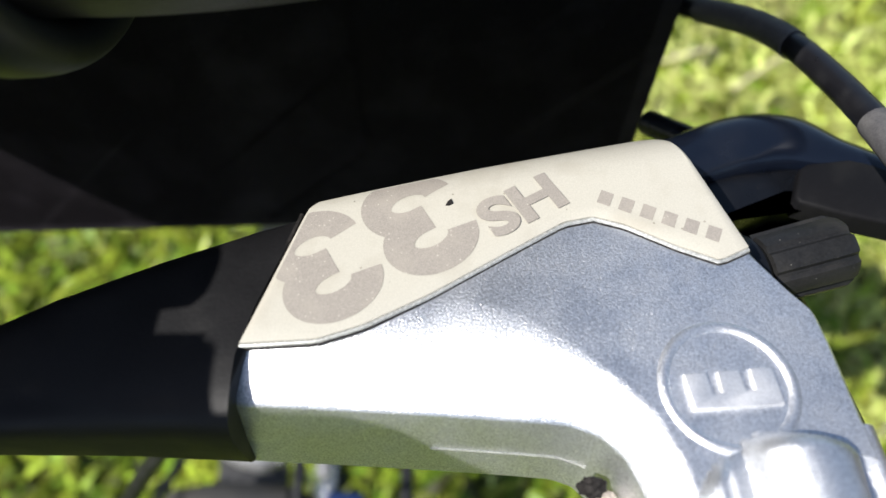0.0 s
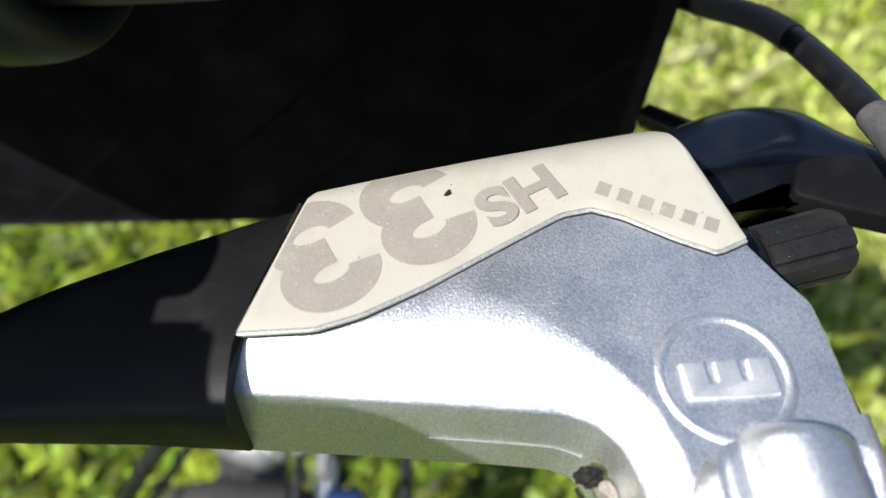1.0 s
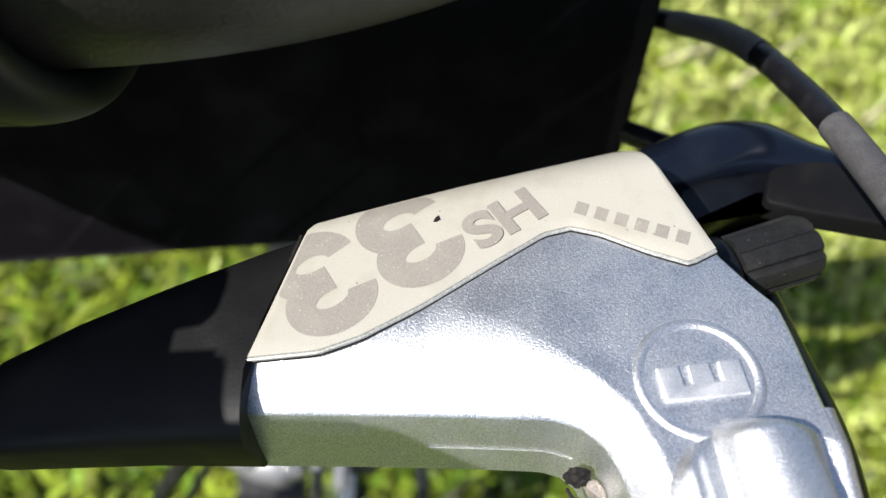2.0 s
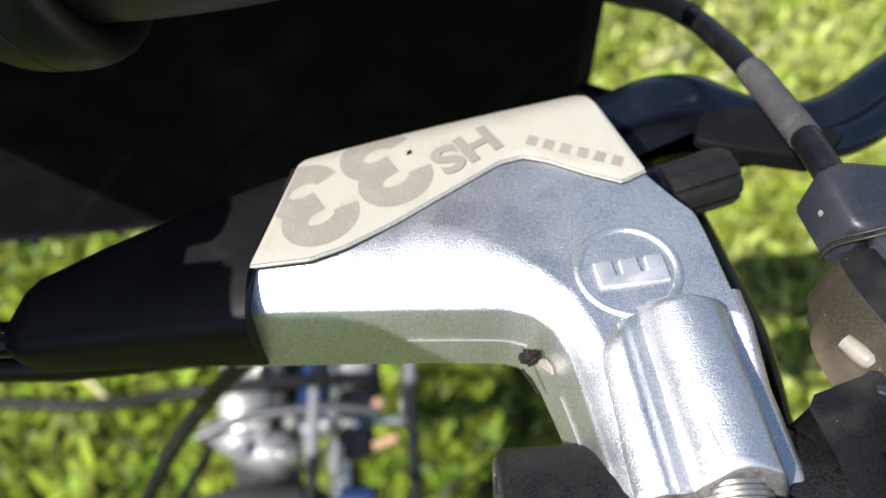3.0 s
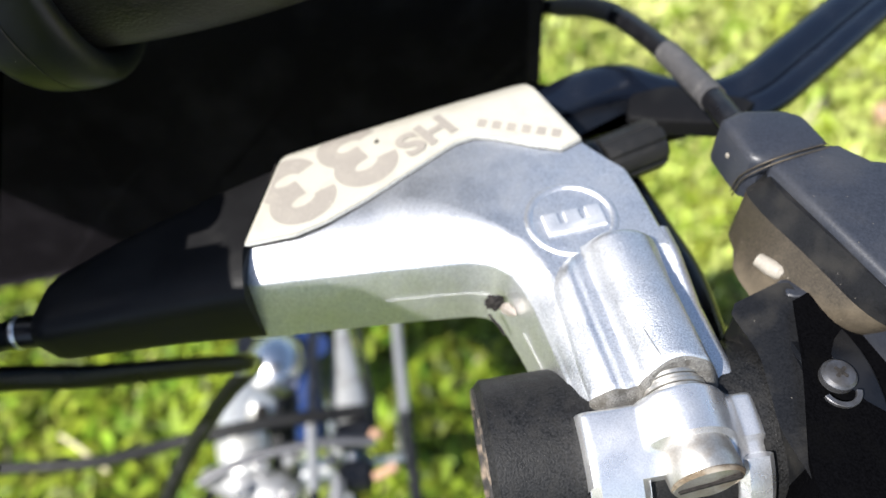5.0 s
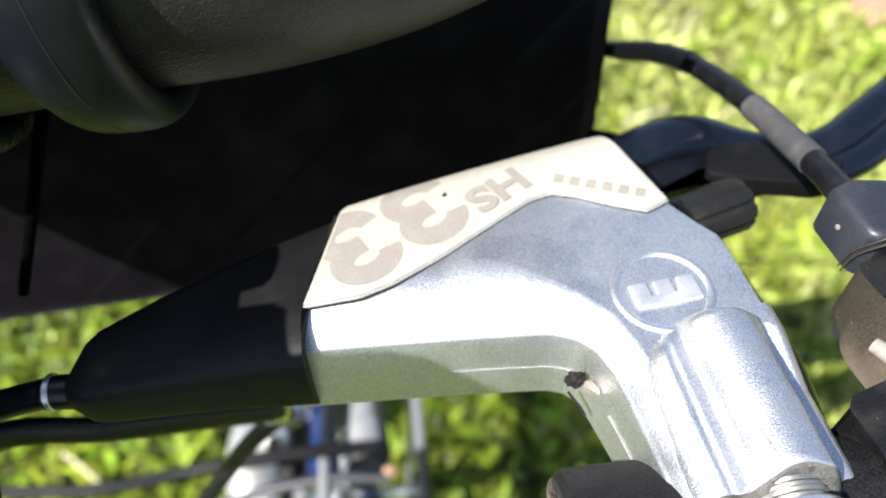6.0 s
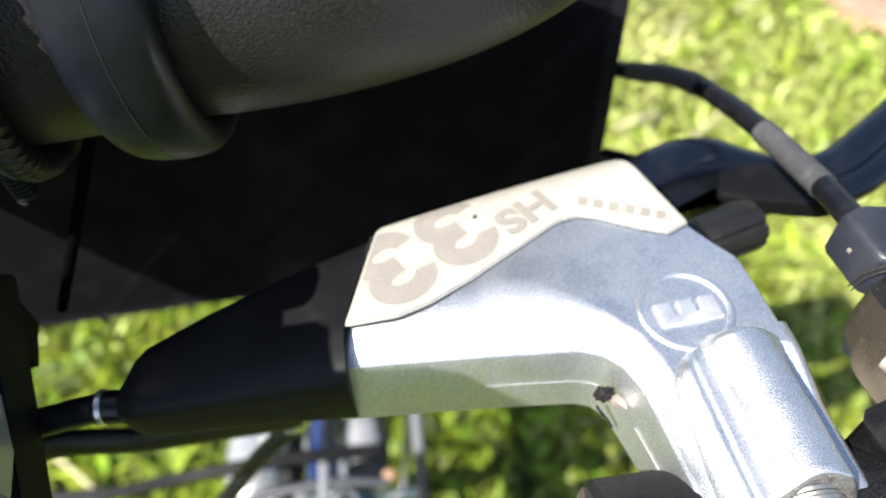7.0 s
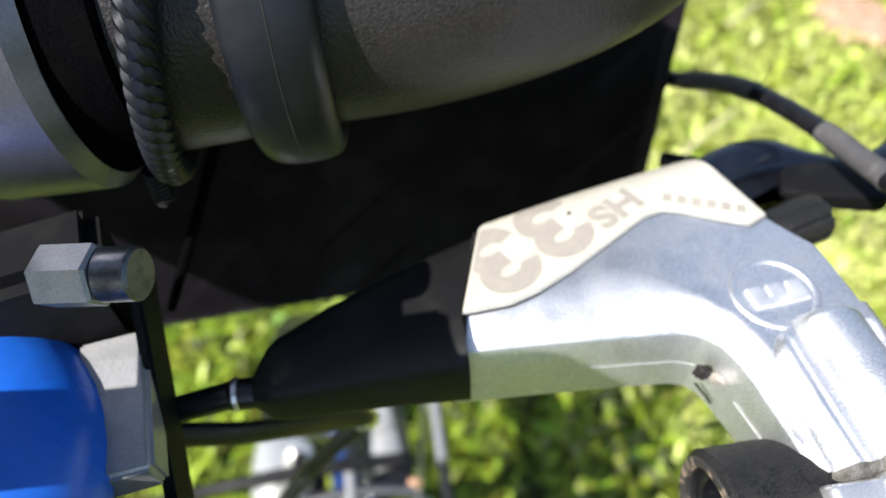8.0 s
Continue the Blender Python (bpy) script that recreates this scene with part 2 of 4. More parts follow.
def sweep(pts, radius, sides=16, flat=1.0, up=(0, 0, 1), closed=False):
    """A tube along points; radius a number or one for each point; flat squeezes it along up."""
    pts = [Vector(q) for q in pts]
    n = len(pts)
    rad = radius if hasattr(radius, "__len__") else [radius] * n
    up = Vector(up)
    rings = []
    for i, q in enumerate(pts):
        if closed:
            d = (pts[(i + 1) % n] - pts[i - 1]).normalized()
        else:
            d = (pts[min(i + 1, n - 1)] - pts[max(i - 1, 0)]).normalized()
        side = d.cross(up)
        side = side.normalized() if side.length > 1e-4 else d.orthogonal().normalized()
        top = side.cross(d).normalized()
        rings.append([q + rad[i] * (side * math.cos(a) + top * flat * math.sin(a)) for a in (2 * math.pi * k / sides for k in range(sides))])
    return rings_mesh(rings, closed=closed)


def cylinder(a, b, r, sides=32, bevel=0.0, r2=None):
    a, b = Vector(a), Vector(b)
    d = (b - a).normalized()
    r2 = r if r2 is None else r2
    if bevel:
        return sweep([a, a + d * 1e-6, a + d * bevel, b - d * bevel, b - d * 1e-6, b], [r * 0.02, r - bevel, r, r2, r2 - bevel, r2 * 0.02], sides)
    return sweep([a, b], [r, r2], sides)


def offset(poly, amounts):
    """Move each corner of a counter-clockwise outline inwards."""
    out, n = [], len(poly)
    for i in range(n):
        a, b, c = Vector(poly[i - 1]), Vector(poly[i]), Vector(poly[(i + 1) % n])
        n1, n2 = (b - a).normalized(), (c - b).normalized()
        m = Vector((-n1.y - n2.y, n1.x + n2.x))
        m = m.normalized() / max(0.5, math.sqrt(max(0.0, (1 + n1.dot(n2)) / 2)))
        out.append(b + m * amounts[i])
    return out


def soften(rows, cut=0.22, rounds=2):
    """Cut the corners of a closed row of number tuples."""
    for _ in range(rounds):
        res = []
        for i, p in enumerate(rows):
            q = rows[(i + 1) % len(rows)]
            res.append(tuple(a + (b - a) * cut for a, b in zip(p, q)))
            res.append(tuple(a + (b - a) * (1 - cut) for a, b in zip(p, q)))
        rows = res
    return rows


def prism(poly, z0, z1, bevel=0.0008, z_of=None, steps=3, rounds=1, cut=0.12):
    """A slab on an outline with rounded upper and lower edges; z_of(x, y) adds to the height of its top."""
    if rounds:
        poly = soften([tuple(p) for p in poly], cut, rounds)
    lift = z_of or (lambda x, y: 0.0)
    n = len(poly)
    rings = [[(p.x, p.y, z0) for p in offset(poly, [bevel] * n)], [(p[0], p[1], z0 + bevel) for p in poly]]
    for s in range(steps + 1):
        a = math.pi / 2 * s / steps
        rings.append([(p.x, p.y, z1 - bevel + bevel * math.sin(a) + lift(p.x, p.y)) for p in offset(poly, [bevel * (1 - math.cos(a))] * n)])
    return rings_mesh(rings)


def block(c, size, bevel=0.001, turn=None, segments=2):
    bm = bmesh.new()
    bmesh.ops.create_cube(bm, size=1)
    bmesh.ops.scale(bm, vec=size, verts=bm.verts)
    bmesh.ops.bevel(bm, geom=bm.edges[:], offset=bevel, segments=segments, affect="EDGES")
    if turn:
        bmesh.ops.rotate(bm, matrix=Euler([radians(a) for a in turn]).to_matrix(), verts=bm.verts)
    bmesh.ops.translate(bm, vec=c, verts=bm.verts)
    return bm


def arc(c, axis, start, radius, a0, a1, n=24):
    """Points on an arc round an axis, from the direction start."""
    axis, s = Vector(axis).normalized(), Vector(start).normalized()
    o = axis.cross(s)
    return [Vector(c) + radius * (s * math.cos(t) + o * math.sin(t)) for t in (radians(a0 + (a1 - a0) * i / n) for i in range(n + 1))]


def band(c, axis, start, r0, r1, half, a0, a1, n=28, bevel=0.0006):
    """A flat strap bent round an axis: r0 to r1 thick, 2 * half wide."""
    axis, s = Vector(axis).normalized(), Vector(start).normalized()
    o = axis.cross(s)
    prof = [(-half + bevel, r0), (half - bevel, r0), (half, r0 + bevel), (half, r1 - bevel), (half - bevel, r1), (-half + bevel, r1), (-half, r1 - bevel), (-half, r0 + bevel)]
    full = abs(a1 - a0) >= 360
    rings = []
    for i in range(n if full else n + 1):
        t = radians(a0 + (a1 - a0) * i / n)
        d = s * math.cos(t) + o * math.sin(t)
        rings.append([Vector(c) + axis * x + d * r for x, r in prof])
    return rings_mesh(rings, closed=full)


def round_band(c, r0, r1, half, n=96, sides=28):
    """A moulded ring round the x axis with a softly rounded section."""
    mid, thick = (r0 + r1) / 2, (r1 - r0) / 2
    bulge = lambda v, e: math.copysign(abs(v) ** e, v)
    prof = [(half * bulge(math.cos(t), 0.75), mid + thick * bulge(math.sin(t), 0.8)) for t in (2 * math.pi * k / sides for k in range(sides))]
    rings = []
    for i in range(n):
        a = 2 * math.pi * i / n
        rings.append([(c[0] + x, c[1] + r * math.cos(a), c[2] + r * math.sin(a)) for x, r in prof])
    return rings_mesh(rings, closed=True)


def letters(text, width, height, centre, turn, thick, z):
    """Raised printed characters, centred, turned by degrees about z, in a mesh."""
    cu = bpy.data.curves.new("text", "FONT")
    cu.body, cu.offset, cu.space_character = text, 0.04, 1.0
    tmp = bpy.data.objects.new("text", cu)
    me = bpy.data.meshes.new_from_object(tmp)
    bpy.data.objects.remove(tmp)
    bm = bmesh.new()
    bm.from_mesh(me)
    xs, ys = [v.co.x for v in bm.verts], [v.co.y for v in bm.verts]
    cx, cy, sx, sy = (min(xs) + max(xs)) / 2, (min(ys) + max(ys)) / 2, width / (max(xs) - min(xs)), height / (max(ys) - min(ys))
    m = pose(centre[0], centre[1], z, 0, 0, turn)
    for v in bm.verts:
        v.co = m @ Vector(((v.co.x - cx) * sx, (v.co.y - cy) * sy, 0))
        v.co.x = max(v.co.x, -0.0280 + (v.co.y - 0.0404) * 0.318)
        v.co.y = min(v.co.y, 0.0640 + (v.co.x + 0.0206) * 0.300)
        v.co.z += droop(v.co.x, v.co.y)
    ext = bmesh.ops.extrude_face_region(bm, geom=bm.faces[:])
    bmesh.ops.translate(bm, vec=(0, 0, thick), verts=[g for g in ext["geom"] if isinstance(g, bmesh.types.BMVert)])
    return bm


def numeral_three(centre, turn, z):
    """A heavy rounded numeral 3, printed flat: two bowls of one stroke width, cut off at the plate's edge."""
    m = pose(centre[0], centre[1], z, 0, 0, turn)
    bm = bmesh.new()
    for side in (1, -1):
        line = [Vector((-0.0016, 0.0)), Vector((-0.0006, 0.0))]
        for i in range(41):
            a = radians(-90 + 268 * i / 40)
            line.append(Vector((0.0052 * math.cos(a), side * (0.0037 + 0.0037 * math.sin(a)))))
        lift = 0.00002 * (side > 0)
        rows = []
        for i, p in enumerate(line):
            d = (line[min(i + 1, len(line) - 1)] - line[max(i - 1, 0)]).normalized()
            n = Vector((-d.y, d.x)) * 0.00235
            row = []
            for q in (p - n, p - n * 0.5, p, p + n * 0.5, p + n):
                w = m @ Vector((q.x, q.y, 0))
                left, high = -0.0276 + (w.y - 0.0404) * 0.318, 0.0640 + (w.x + 0.0206) * 0.290
                past = max(left - w.x, w.y - high)
                w.x = max(w.x, left)
                w.y = min(w.y, 0.0640 + (w.x + 0.0206) * 0.290)
                w.z += droop(w.x, w.y) + lift
                row.append((bm.verts.new(w), past))
            rows.append(row)
        for a, b in zip(rows, rows[1:]):
            for i in range(4):
                pair = (a[i], a[i + 1], b[i + 1], b[i])
                if min(p for _, p in pair) < 0:
                    bm.faces.new([v for v, _ in pair])
    for f in bm.faces:
        f.normal_update()
    return bm


# ---- ground ----
bm = bmesh.new()
bmesh.ops.create_grid(bm, x_segments=60, y_segments=60, size=60)
for v in bm.verts:
    v.co.z = -0.012 + 0.02 * noise.noise(v.co * 0.3)
ground = tagged(link("ground", bm, SOIL), "short sunlit green lawn under the bicycle", "lawn", kind="structure")


def leaves(name, count, mat, size, spread_x, spread_y, round_leaf, label, seed):
    """Many small leaves in one mesh: pointed blades or rounded clover leaves."""
    rng = np.random.default_rng(seed)
    x, y = rng.uniform(*spread_x, count), rng.uniform(*spread_y, count)
    x, y = x + rng.normal(0, 0.18, count), y + rng.normal(0, 0.18, count)
    ang, lean = rng.uniform(0, 2 * np.pi, count), rng.uniform(0.1, 1.1, count)
    ln = size * rng.uniform(0.6, 1.5, count)
    hgt = rng.uniform(0.0, 0.03, count) + 0.012 * (np.sin(x * 9) * np.cos(y * 7) + 1)
    d = np.stack([np.cos(ang) * np.cos(lean), np.sin(ang) * np.cos(lean), np.sin(lean)], 1)
    s = np.stack([-np.sin(ang), np.cos(ang), np.zeros(count)], 1)
    base = np.stack([x, y, hgt - 0.012], 1)
    if round_leaf:
        shape = [(0, 0.08), (0.3, 0.5), (0.75, 0.5), (1, 0.15), (1, -0.15), (0.75, -0.5), (0.3, -0.5), (0, -0.08)]
        faces = [(0, 1, 6, 7), (1, 2, 5, 6), (2, 3, 4, 5)]
    else:
        shape = [(0, 0.07), (0.55, 0.06), (1, 0.0), (0.55, -0.06), (0, -0.07)]
        faces = [(0, 1, 3, 4), (1, 2, 3)]
    k = len(shape)
    co = np.zeros((count, k, 3))
    for i, (u, w) in enumerate(shape):
        co[:, i] = base + d * (ln * u)[:, None] + s * (ln * w)[:, None]
        co[:, i, 2] -= ln * 0.35 * u * u
    idx = np.arange(count)[:, None] * k
    polys = []
    for f in faces:
        polys.append((idx + np.array(f)[None, :]).tolist())
    me = bpy.data.meshes.new(name)
    me.from_pydata(co.reshape(-1, 3).tolist(), [], [f for group in polys for f in group])
    me.materials.append(mat)
    return tagged(new(name, me), label, "grass", kind="stuff")


leaves("grass_blades", 26000, DARK_LEAF, 0.050, (-1.7, 0.50), (-0.1, 1.05), False, "dark green grass blades among clover", 7)
leaves("grass_blades", 46000, LEAF, 0.055, (0.30, 2.0), (-0.1, 2.7), False, "short bright green grass blades of the lawn", 11)
leaves("grass_blades", 22000, LEAF, 0.055, (-1.9, 0.35), (0.9, 2.7), False, "short bright green grass blades of the lawn", 3)
# Wider lawn, mostly out of view, in dark green to lower bounced light.
leaves("grass_blades", 150000, DARK_LEAF, 0.085, (-5, 5), (-4.5, 5.5), False, "short green grass of the wider lawn", 13)
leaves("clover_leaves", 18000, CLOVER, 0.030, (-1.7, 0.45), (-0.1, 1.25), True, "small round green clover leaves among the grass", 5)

STRAWS = [((0.458, 1.113, 0.06), (0.515, 1.128, 0.07), (0.575, 1.155, 0.06)), ((0.592, 1.035, 0.06), (0.690, 1.105, 0.07), (0.776, 1.168, 0.06)), ((-0.636, 0.498, 0.05), (-0.595, 0.466, 0.06), (-0.545, 0.421, 0.05)),
          ((0.905, 1.520, 0.06), (0.960, 1.545, 0.07), (1.030, 1.600, 0.06)), ((0.700, 1.420, 0.06), (0.735, 1.480, 0.07), (0.790, 1.530, 0.05)), ((0.820, 0.930, 0.06), (0.870, 0.965, 0.07), (0.905, 1.020, 0.06))]
for stalk in STRAWS:
    tagged(link("straw", sweep(smooth_path(stalk), 0.0036, 6), STRAW), "pale dry straw stalk lying on the grass", "straw", "dry stalks")


def bare_patch(x, y, rx, ry, height):
    """A low mound of bare earth with a ragged rim."""
    bm = bmesh.new()
    bmesh.ops.create_grid(bm, x_segments=30, y_segments=30, size=1)
    for v in bm.verts:
        k = max(0.0, 1 - v.co.length ** 2 - 0.35 * noise.noise(v.co * 2.6 + Vector((x, y, 0))))
        v.co = Vector((x + v.co.x * rx, y + v.co.y * ry, height * min(1.0, k * 1.6) + 0.012 * noise.noise(Vector((v.co.x * 7, v.co.y * 7, x))) - 0.012))
    return tagged(link("bare_patch", bm, EARTH), "pinkish brown patch of bare earth in the lawn", "earth", kind="structure")


bare_patch(1.26, 1.50, 0.13, 0.17, 0.075)
bare_patch(1.04, 0.94, 0.06, 0.05, 0.065)

# ---- brake lever ----
lever = thing("brake_lever", "silver cast aluminium bicycle brake lever with cream badge", "brake lever")
# outline of the casting at the crease: x, y, the run of the sloping facet above it, and how far the flank spreads below
CAST = [(-0.0318, 0.0332, 0.0016, 0.0070, 1), (-0.0220, 0.0327, 0.0016, 0.0084, 1), (-0.0120, 0.0322, 0.0020, 0.0116, 1), (0.0000, 0.0315, 0.0016, 0.0136, 1), (0.0100, 0.0308, 0.0004, 0.0124, 1),
        (0.0170, 0.0302, 0.0010, 0.0084, 1), (0.0212, 0.0287, 0.0022, 0.0056, 1), (0.0242, 0.0258, 0.0034, 0.0036, 1), (0.0260, 0.0215, 0.0040, 0.0020, 1), (0.0272, 0.0160, 0.0040, 0.0010, 0.9),
        (0.0285, 0.0070, 0.0034, 0.0, 0.6), (0.0302, -0.0042, 0.0028, 0.0, 0.5), (0.0362, -0.0042, 0.0, 0.0, 0), (0.0366, 0.0200, 0.0, 0.0, 0), (0.0384, 0.0258, 0.0, 0.0002, 0), (0.0425, 0.0272, 0.0, 0.0003, 0), (0.0490, 0.0262, 0.0, 0.0003, 0),
        (0.0574, 0.0232, -0.0014, 0.0004, 0.3), (0.0566, 0.0310, -0.0015, 0.0, 1.0), (0.0556, 0.0400, -0.0014, 0.0, 1.0), (0.0545, 0.0462, -0.0012, -0.0004, 1.0), (0.0514, 0.0500, -0.0010, -0.0006, 0.8), (0.0474, 0.0563, -0.0012, -0.0006, 0),
        (0.0392, 0.0798, -0.0030, -0.0046, 0), (0.0345, 0.0812, -0.0012, -0.0050, 0), (0.0060, 0.0735, 0.0, -0.0042, 0), (-0.0205, 0.0652, 0.0010, -0.0030, 0), (-0.0300, 0.0406, 0.0006, 0.0, 0.3)]
cast = soften(CAST, 0.14, 1)
flat_cast = [(c[0], c[1]) for c in cast]
TOP = 1.0104
rings = []
for z, shoulder, spread_out, fixed in ((0.9888, 0, -0.2, 0.001), (0.9912, 0, 1.0, 0), (0.9985, 0, 0.62, 0), (1.0040, 0, 0.16, 0), (1.0058, 0, 0.02, 0), (1.0062, 0, 0, 0.0001), (1.0065, 0.01, 0, 0.0004),
                                       (1.0072, 0.12, 0, 0.0004), (1.0084, 0.40, 0, 0.0004), (1.0094, 0.66, 0, 0.0004), (1.0100, 0.88, 0, 0.0004), (TOP, 1.12, 0, 0.0005), (TOP, 1.16, 0, 0.0007), (TOP, 1.20, 0, 0.0009)):
    o = offset(flat_cast, [fixed - spread_out * 0.0035 * c[4] for c in cast])
    rings.append([(p.x + shoulder * c[2], p.y + shoulder * c[3], z) for p, c in zip(o, cast)])
body = part("body", rings_mesh(rings), ALU, lever, "satin cast aluminium body with fine metallic flake", sharp=38.0)


# fluted arm: ridge, valley, barrel, valley and flange, running down to the clamp
def flute(u):
    g = lambda c, w, h: h * math.exp(-((u - c) / w) ** 2)
    barrel = 0.0064 * math.sqrt(max(0.0, 1 - ((u - 0.565) / 0.265) ** 2)) if abs(u - 0.565) < 0.265 else 0.0
    return max(barrel, g(0.15, 0.095, 0.0022), g(0.25, 0.14, 0.0012)) + g(0.94, 0.04, 0.0003)


def arm_base(u, fall):
    """The ground of the flutes: level with the casting's top, falling away past the barrel."""
    k = min(1.0, max(0.0, (u - 0.72) / 0.28))
    return 1.0101 - (0.0022 * min(1.0, k / 0.3) + 0.0012 * k * k) * fall


bm = bmesh.new()
NU, NV = 72, 34
grid = []
for j in range(NV + 1):
    v = j / NV
    xl, xr = 0.0296 + 0.0022 * v, 0.0570 + 0.0024 * v
    row = []
    for i in range(NU + 1):
        u = i / NU
        y = 0.0292 - v * (0.0332 - 0.0020 * math.exp(-((u - 0.545) / 0.2) ** 2))
        begin = 0.0278 - 0.0050 * ((u - 0.48) / 0.36) ** 2 if u < 0.48 else 0.0278 - 0.0040 * ((u - 0.48) / 0.52) ** 2
        k = min(1.0, max(0.0, (begin - y) / 0.0026))
        k = math.sin(k * math.pi / 2) ** 0.7 if k > 0 else 0.0
        edge = min(1.0, min(u, 1 - u) / 0.05)
        fall = min(1.0, max(0.0, (begin - y) / 0.0110))
        z = arm_base(u, fall) - 0.0012 * (1 - math.sqrt(edge)) + k * flute(u) * (0.92 + 0.08 * v)
        row.append(bm.verts.new((xl + (xr - xl) * u, y, z)))
    wall = row[-1].co
    row += [bm.verts.new((wall.x + 0.0003, wall.y, wall.z - 0.0006)), bm.verts.new((wall.x + 0.0012, wall.y, 0.9880))]
    grid.append(row)
grid.append([bm.verts.new((p.co.x, p.co.y - 0.0003, p.co.z - 0.0003)) for p in grid[-1]])
for a, b in zip(grid, grid[1:]):
    for i in range(len(a) - 1):
        bm.faces.new((a[i], a[i + 1], b[i + 1], b[i]))
rim = [p.co.copy() for p in grid[-1][:NU + 1]]
part("arm", bm, ALU, lever, "fluted satin aluminium arm", sharp=48.0)
# sawn end of the arm, rough and dirty
bm = bmesh.new()
grid = []
for k, (dy, dz) in enumerate(((0.0002, 0.0), (-0.0004, -0.0006), (-0.0011, -0.0016), (-0.0017, -0.0026), (-0.0019, -0.0050), (-0.0019, -0.0120))):
    rough = lambda p: 0.0005 * noise.noise(p * 700) if 0 < k < 4 else 0.0
    grid.append([bm.verts.new((p.x, p.y + dy + rough(p), min(p.z, 1.0135 + 0.3 * (p.z - 1.0135)) + dz + rough(p)) if k > 1 else (p.x, p.y + dy, p.z + dz)) for p in rim])
for a, b in zip(grid, grid[1:]):
    for i in range(NU):
        bm.faces.new((a[i], a[i + 1], b[i + 1], b[i]))
part("arm_end", bm, SAWN, lever, "rough dirty end face of the arm")
part("scratch", sweep(smooth_path([(0.0428, 0.0042, 1.01585), (0.0455, 0.0036, 1.0160), (0.0478, 0.0014, 1.01585), (0.0494, -0.0012, 1.0148)]), 0.00010, 6), SEAM, lever, "thin pale scratch")
part("scratch", sweep([(0.0428, 0.0042, 1.01585), (0.0434, 0.0012, 1.0159), (0.0441, -0.0016, 1.0160)], 0.00006, 6), SAWN, lever)
# ring and battlement emblem
part("emblem_ring", sweep(arc((0.0384, 0.0343, 1.0102), (0, 0, 1), (1, 0, 0), 0.0087, 0, 352.5, 47), 0.0009, 12, flat=0.7, closed=True), ALU, lever, "raised bright ring")
w, h = 0.0061, 0.0052
tower = [(-w, 0), (w, 0), (w, h), (w * 0.50, h), (w * 0.48, h * 0.42), (w * 0.26, h * 0.42), (w * 0.24, h), (-w * 0.24, h), (-w * 0.26, h * 0.42), (-w * 0.48, h * 0.42), (-w * 0.50, h), (-w, h)]
m = pose(0.0390, 0.0311, 0, 0, 0, 5)
part("emblem", prism([(m @ Vector((a, b, 0)))[:2] for a, b in tower], 1.0090, 1.0111, 0.0002, rounds=0), BRIGHT_CAST, lever, "raised battlement shaped emblem")
# badge plate: lower edge and upper edge, each from the boot to the knob
BADGE_LOW = [(-0.0282, 0.0403), (-0.0176, 0.0410), (-0.0112, 0.0432), (-0.0020, 0.0480), (0.0095, 0.0551), (0.0186, 0.0606), (0.0232, 0.0616), (0.0278, 0.0602), (0.0352, 0.0563), (0.0412, 0.0538), (0.0459, 0.0560)]
BADGE_HIGH = [(-0.0208, 0.0632), (-0.0196, 0.0647), (0.0060, 0.0727), (0.0340, 0.0806), (0.0366, 0.0802), (0.0382, 0.0785)]


def droop(x, y):
    k = max(0.0, (y - (0.0650 + 0.19 * x)) / 0.008)
    return -0.0034 * k * k


def spaced(line, count):
    """Points at even steps along a polyline."""
    line = [Vector(p) for p in line]
    run = [0.0]
    for a, b in zip(line, line[1:]):
        run.append(run[-1] + (b - a).length)
    at = np.linspace(0, run[-1], count)
    return [Vector((float(np.interp(d, run, [p.x for p in line])), float(np.interp(d, run, [p.y for p in line])))) for d in at]


def badge_slab(low, high, z0, z1, nu=90, nv=16):
    """A thin plate between two edges, following the droop, with rounded rims."""
    low, high = spaced(low, nu), spaced(high, nu)
    bm = bmesh.new()
    rows = []
    for j in range(-1, nv + 2):
        v = min(1.0, max(0.0, j / nv))
        row = []
        for i in range(-1, nu + 1):
            k = min(nu - 1, max(0, i))
            p = low[k].lerp(high[k], v)
            skirt = i < 0 or i >= nu or j < 0 or j > nv
            rim = min(min(v, 1 - v) * (high[k] - low[k]).length, min(k, nu - 1 - k) * 0.0008)
            z = z1 - 0.0003 * max(0.0, 1 - rim / 0.0005) + droop(p.x, p.y)
            row.append(bm.verts.new((p.x, p.y, z0 + min(0.0, droop(p.x, p.y)) if skirt else z)))
        rows.append(row)
    for a, b in zip(rows, rows[1:]):
        for i in range(len(a) - 1):
            bm.faces.new((a[i], a[i + 1], b[i + 1], b[i]))
    return bm


badge = part("badge_plate", badge_slab(BADGE_LOW, BADGE_HIGH, 1.0080, 1.0113), PLATE, lever, "cream badge plate with taupe lettering")
part("badge_seam", sweep([(p.x, p.y - 0.0003, 1.0106) for p in spaced(BADGE_LOW, 60)], 0.00035, 8), SEAM, badge, "thin pale edge of the plate")
part("badge_groove", sweep([(p.x, p.y - 0.0007, 1.01035) for p in spaced(BADGE_LOW, 60)], 0.00022, 8), DARK, badge, "thin dark groove round the plate")
for centre in ((-0.0177, 0.0527), (-0.0036, 0.0605)):
    part("numeral", numeral_three(centre, 210, 1.01134), PRINT, badge, "large rounded taupe numeral 3")
part("lettering", letters("HS", 0.0136, 0.0072, (0.0120, 0.0634), 210, 0.00006, 1.01150), PRINT, badge, "taupe letters HS")
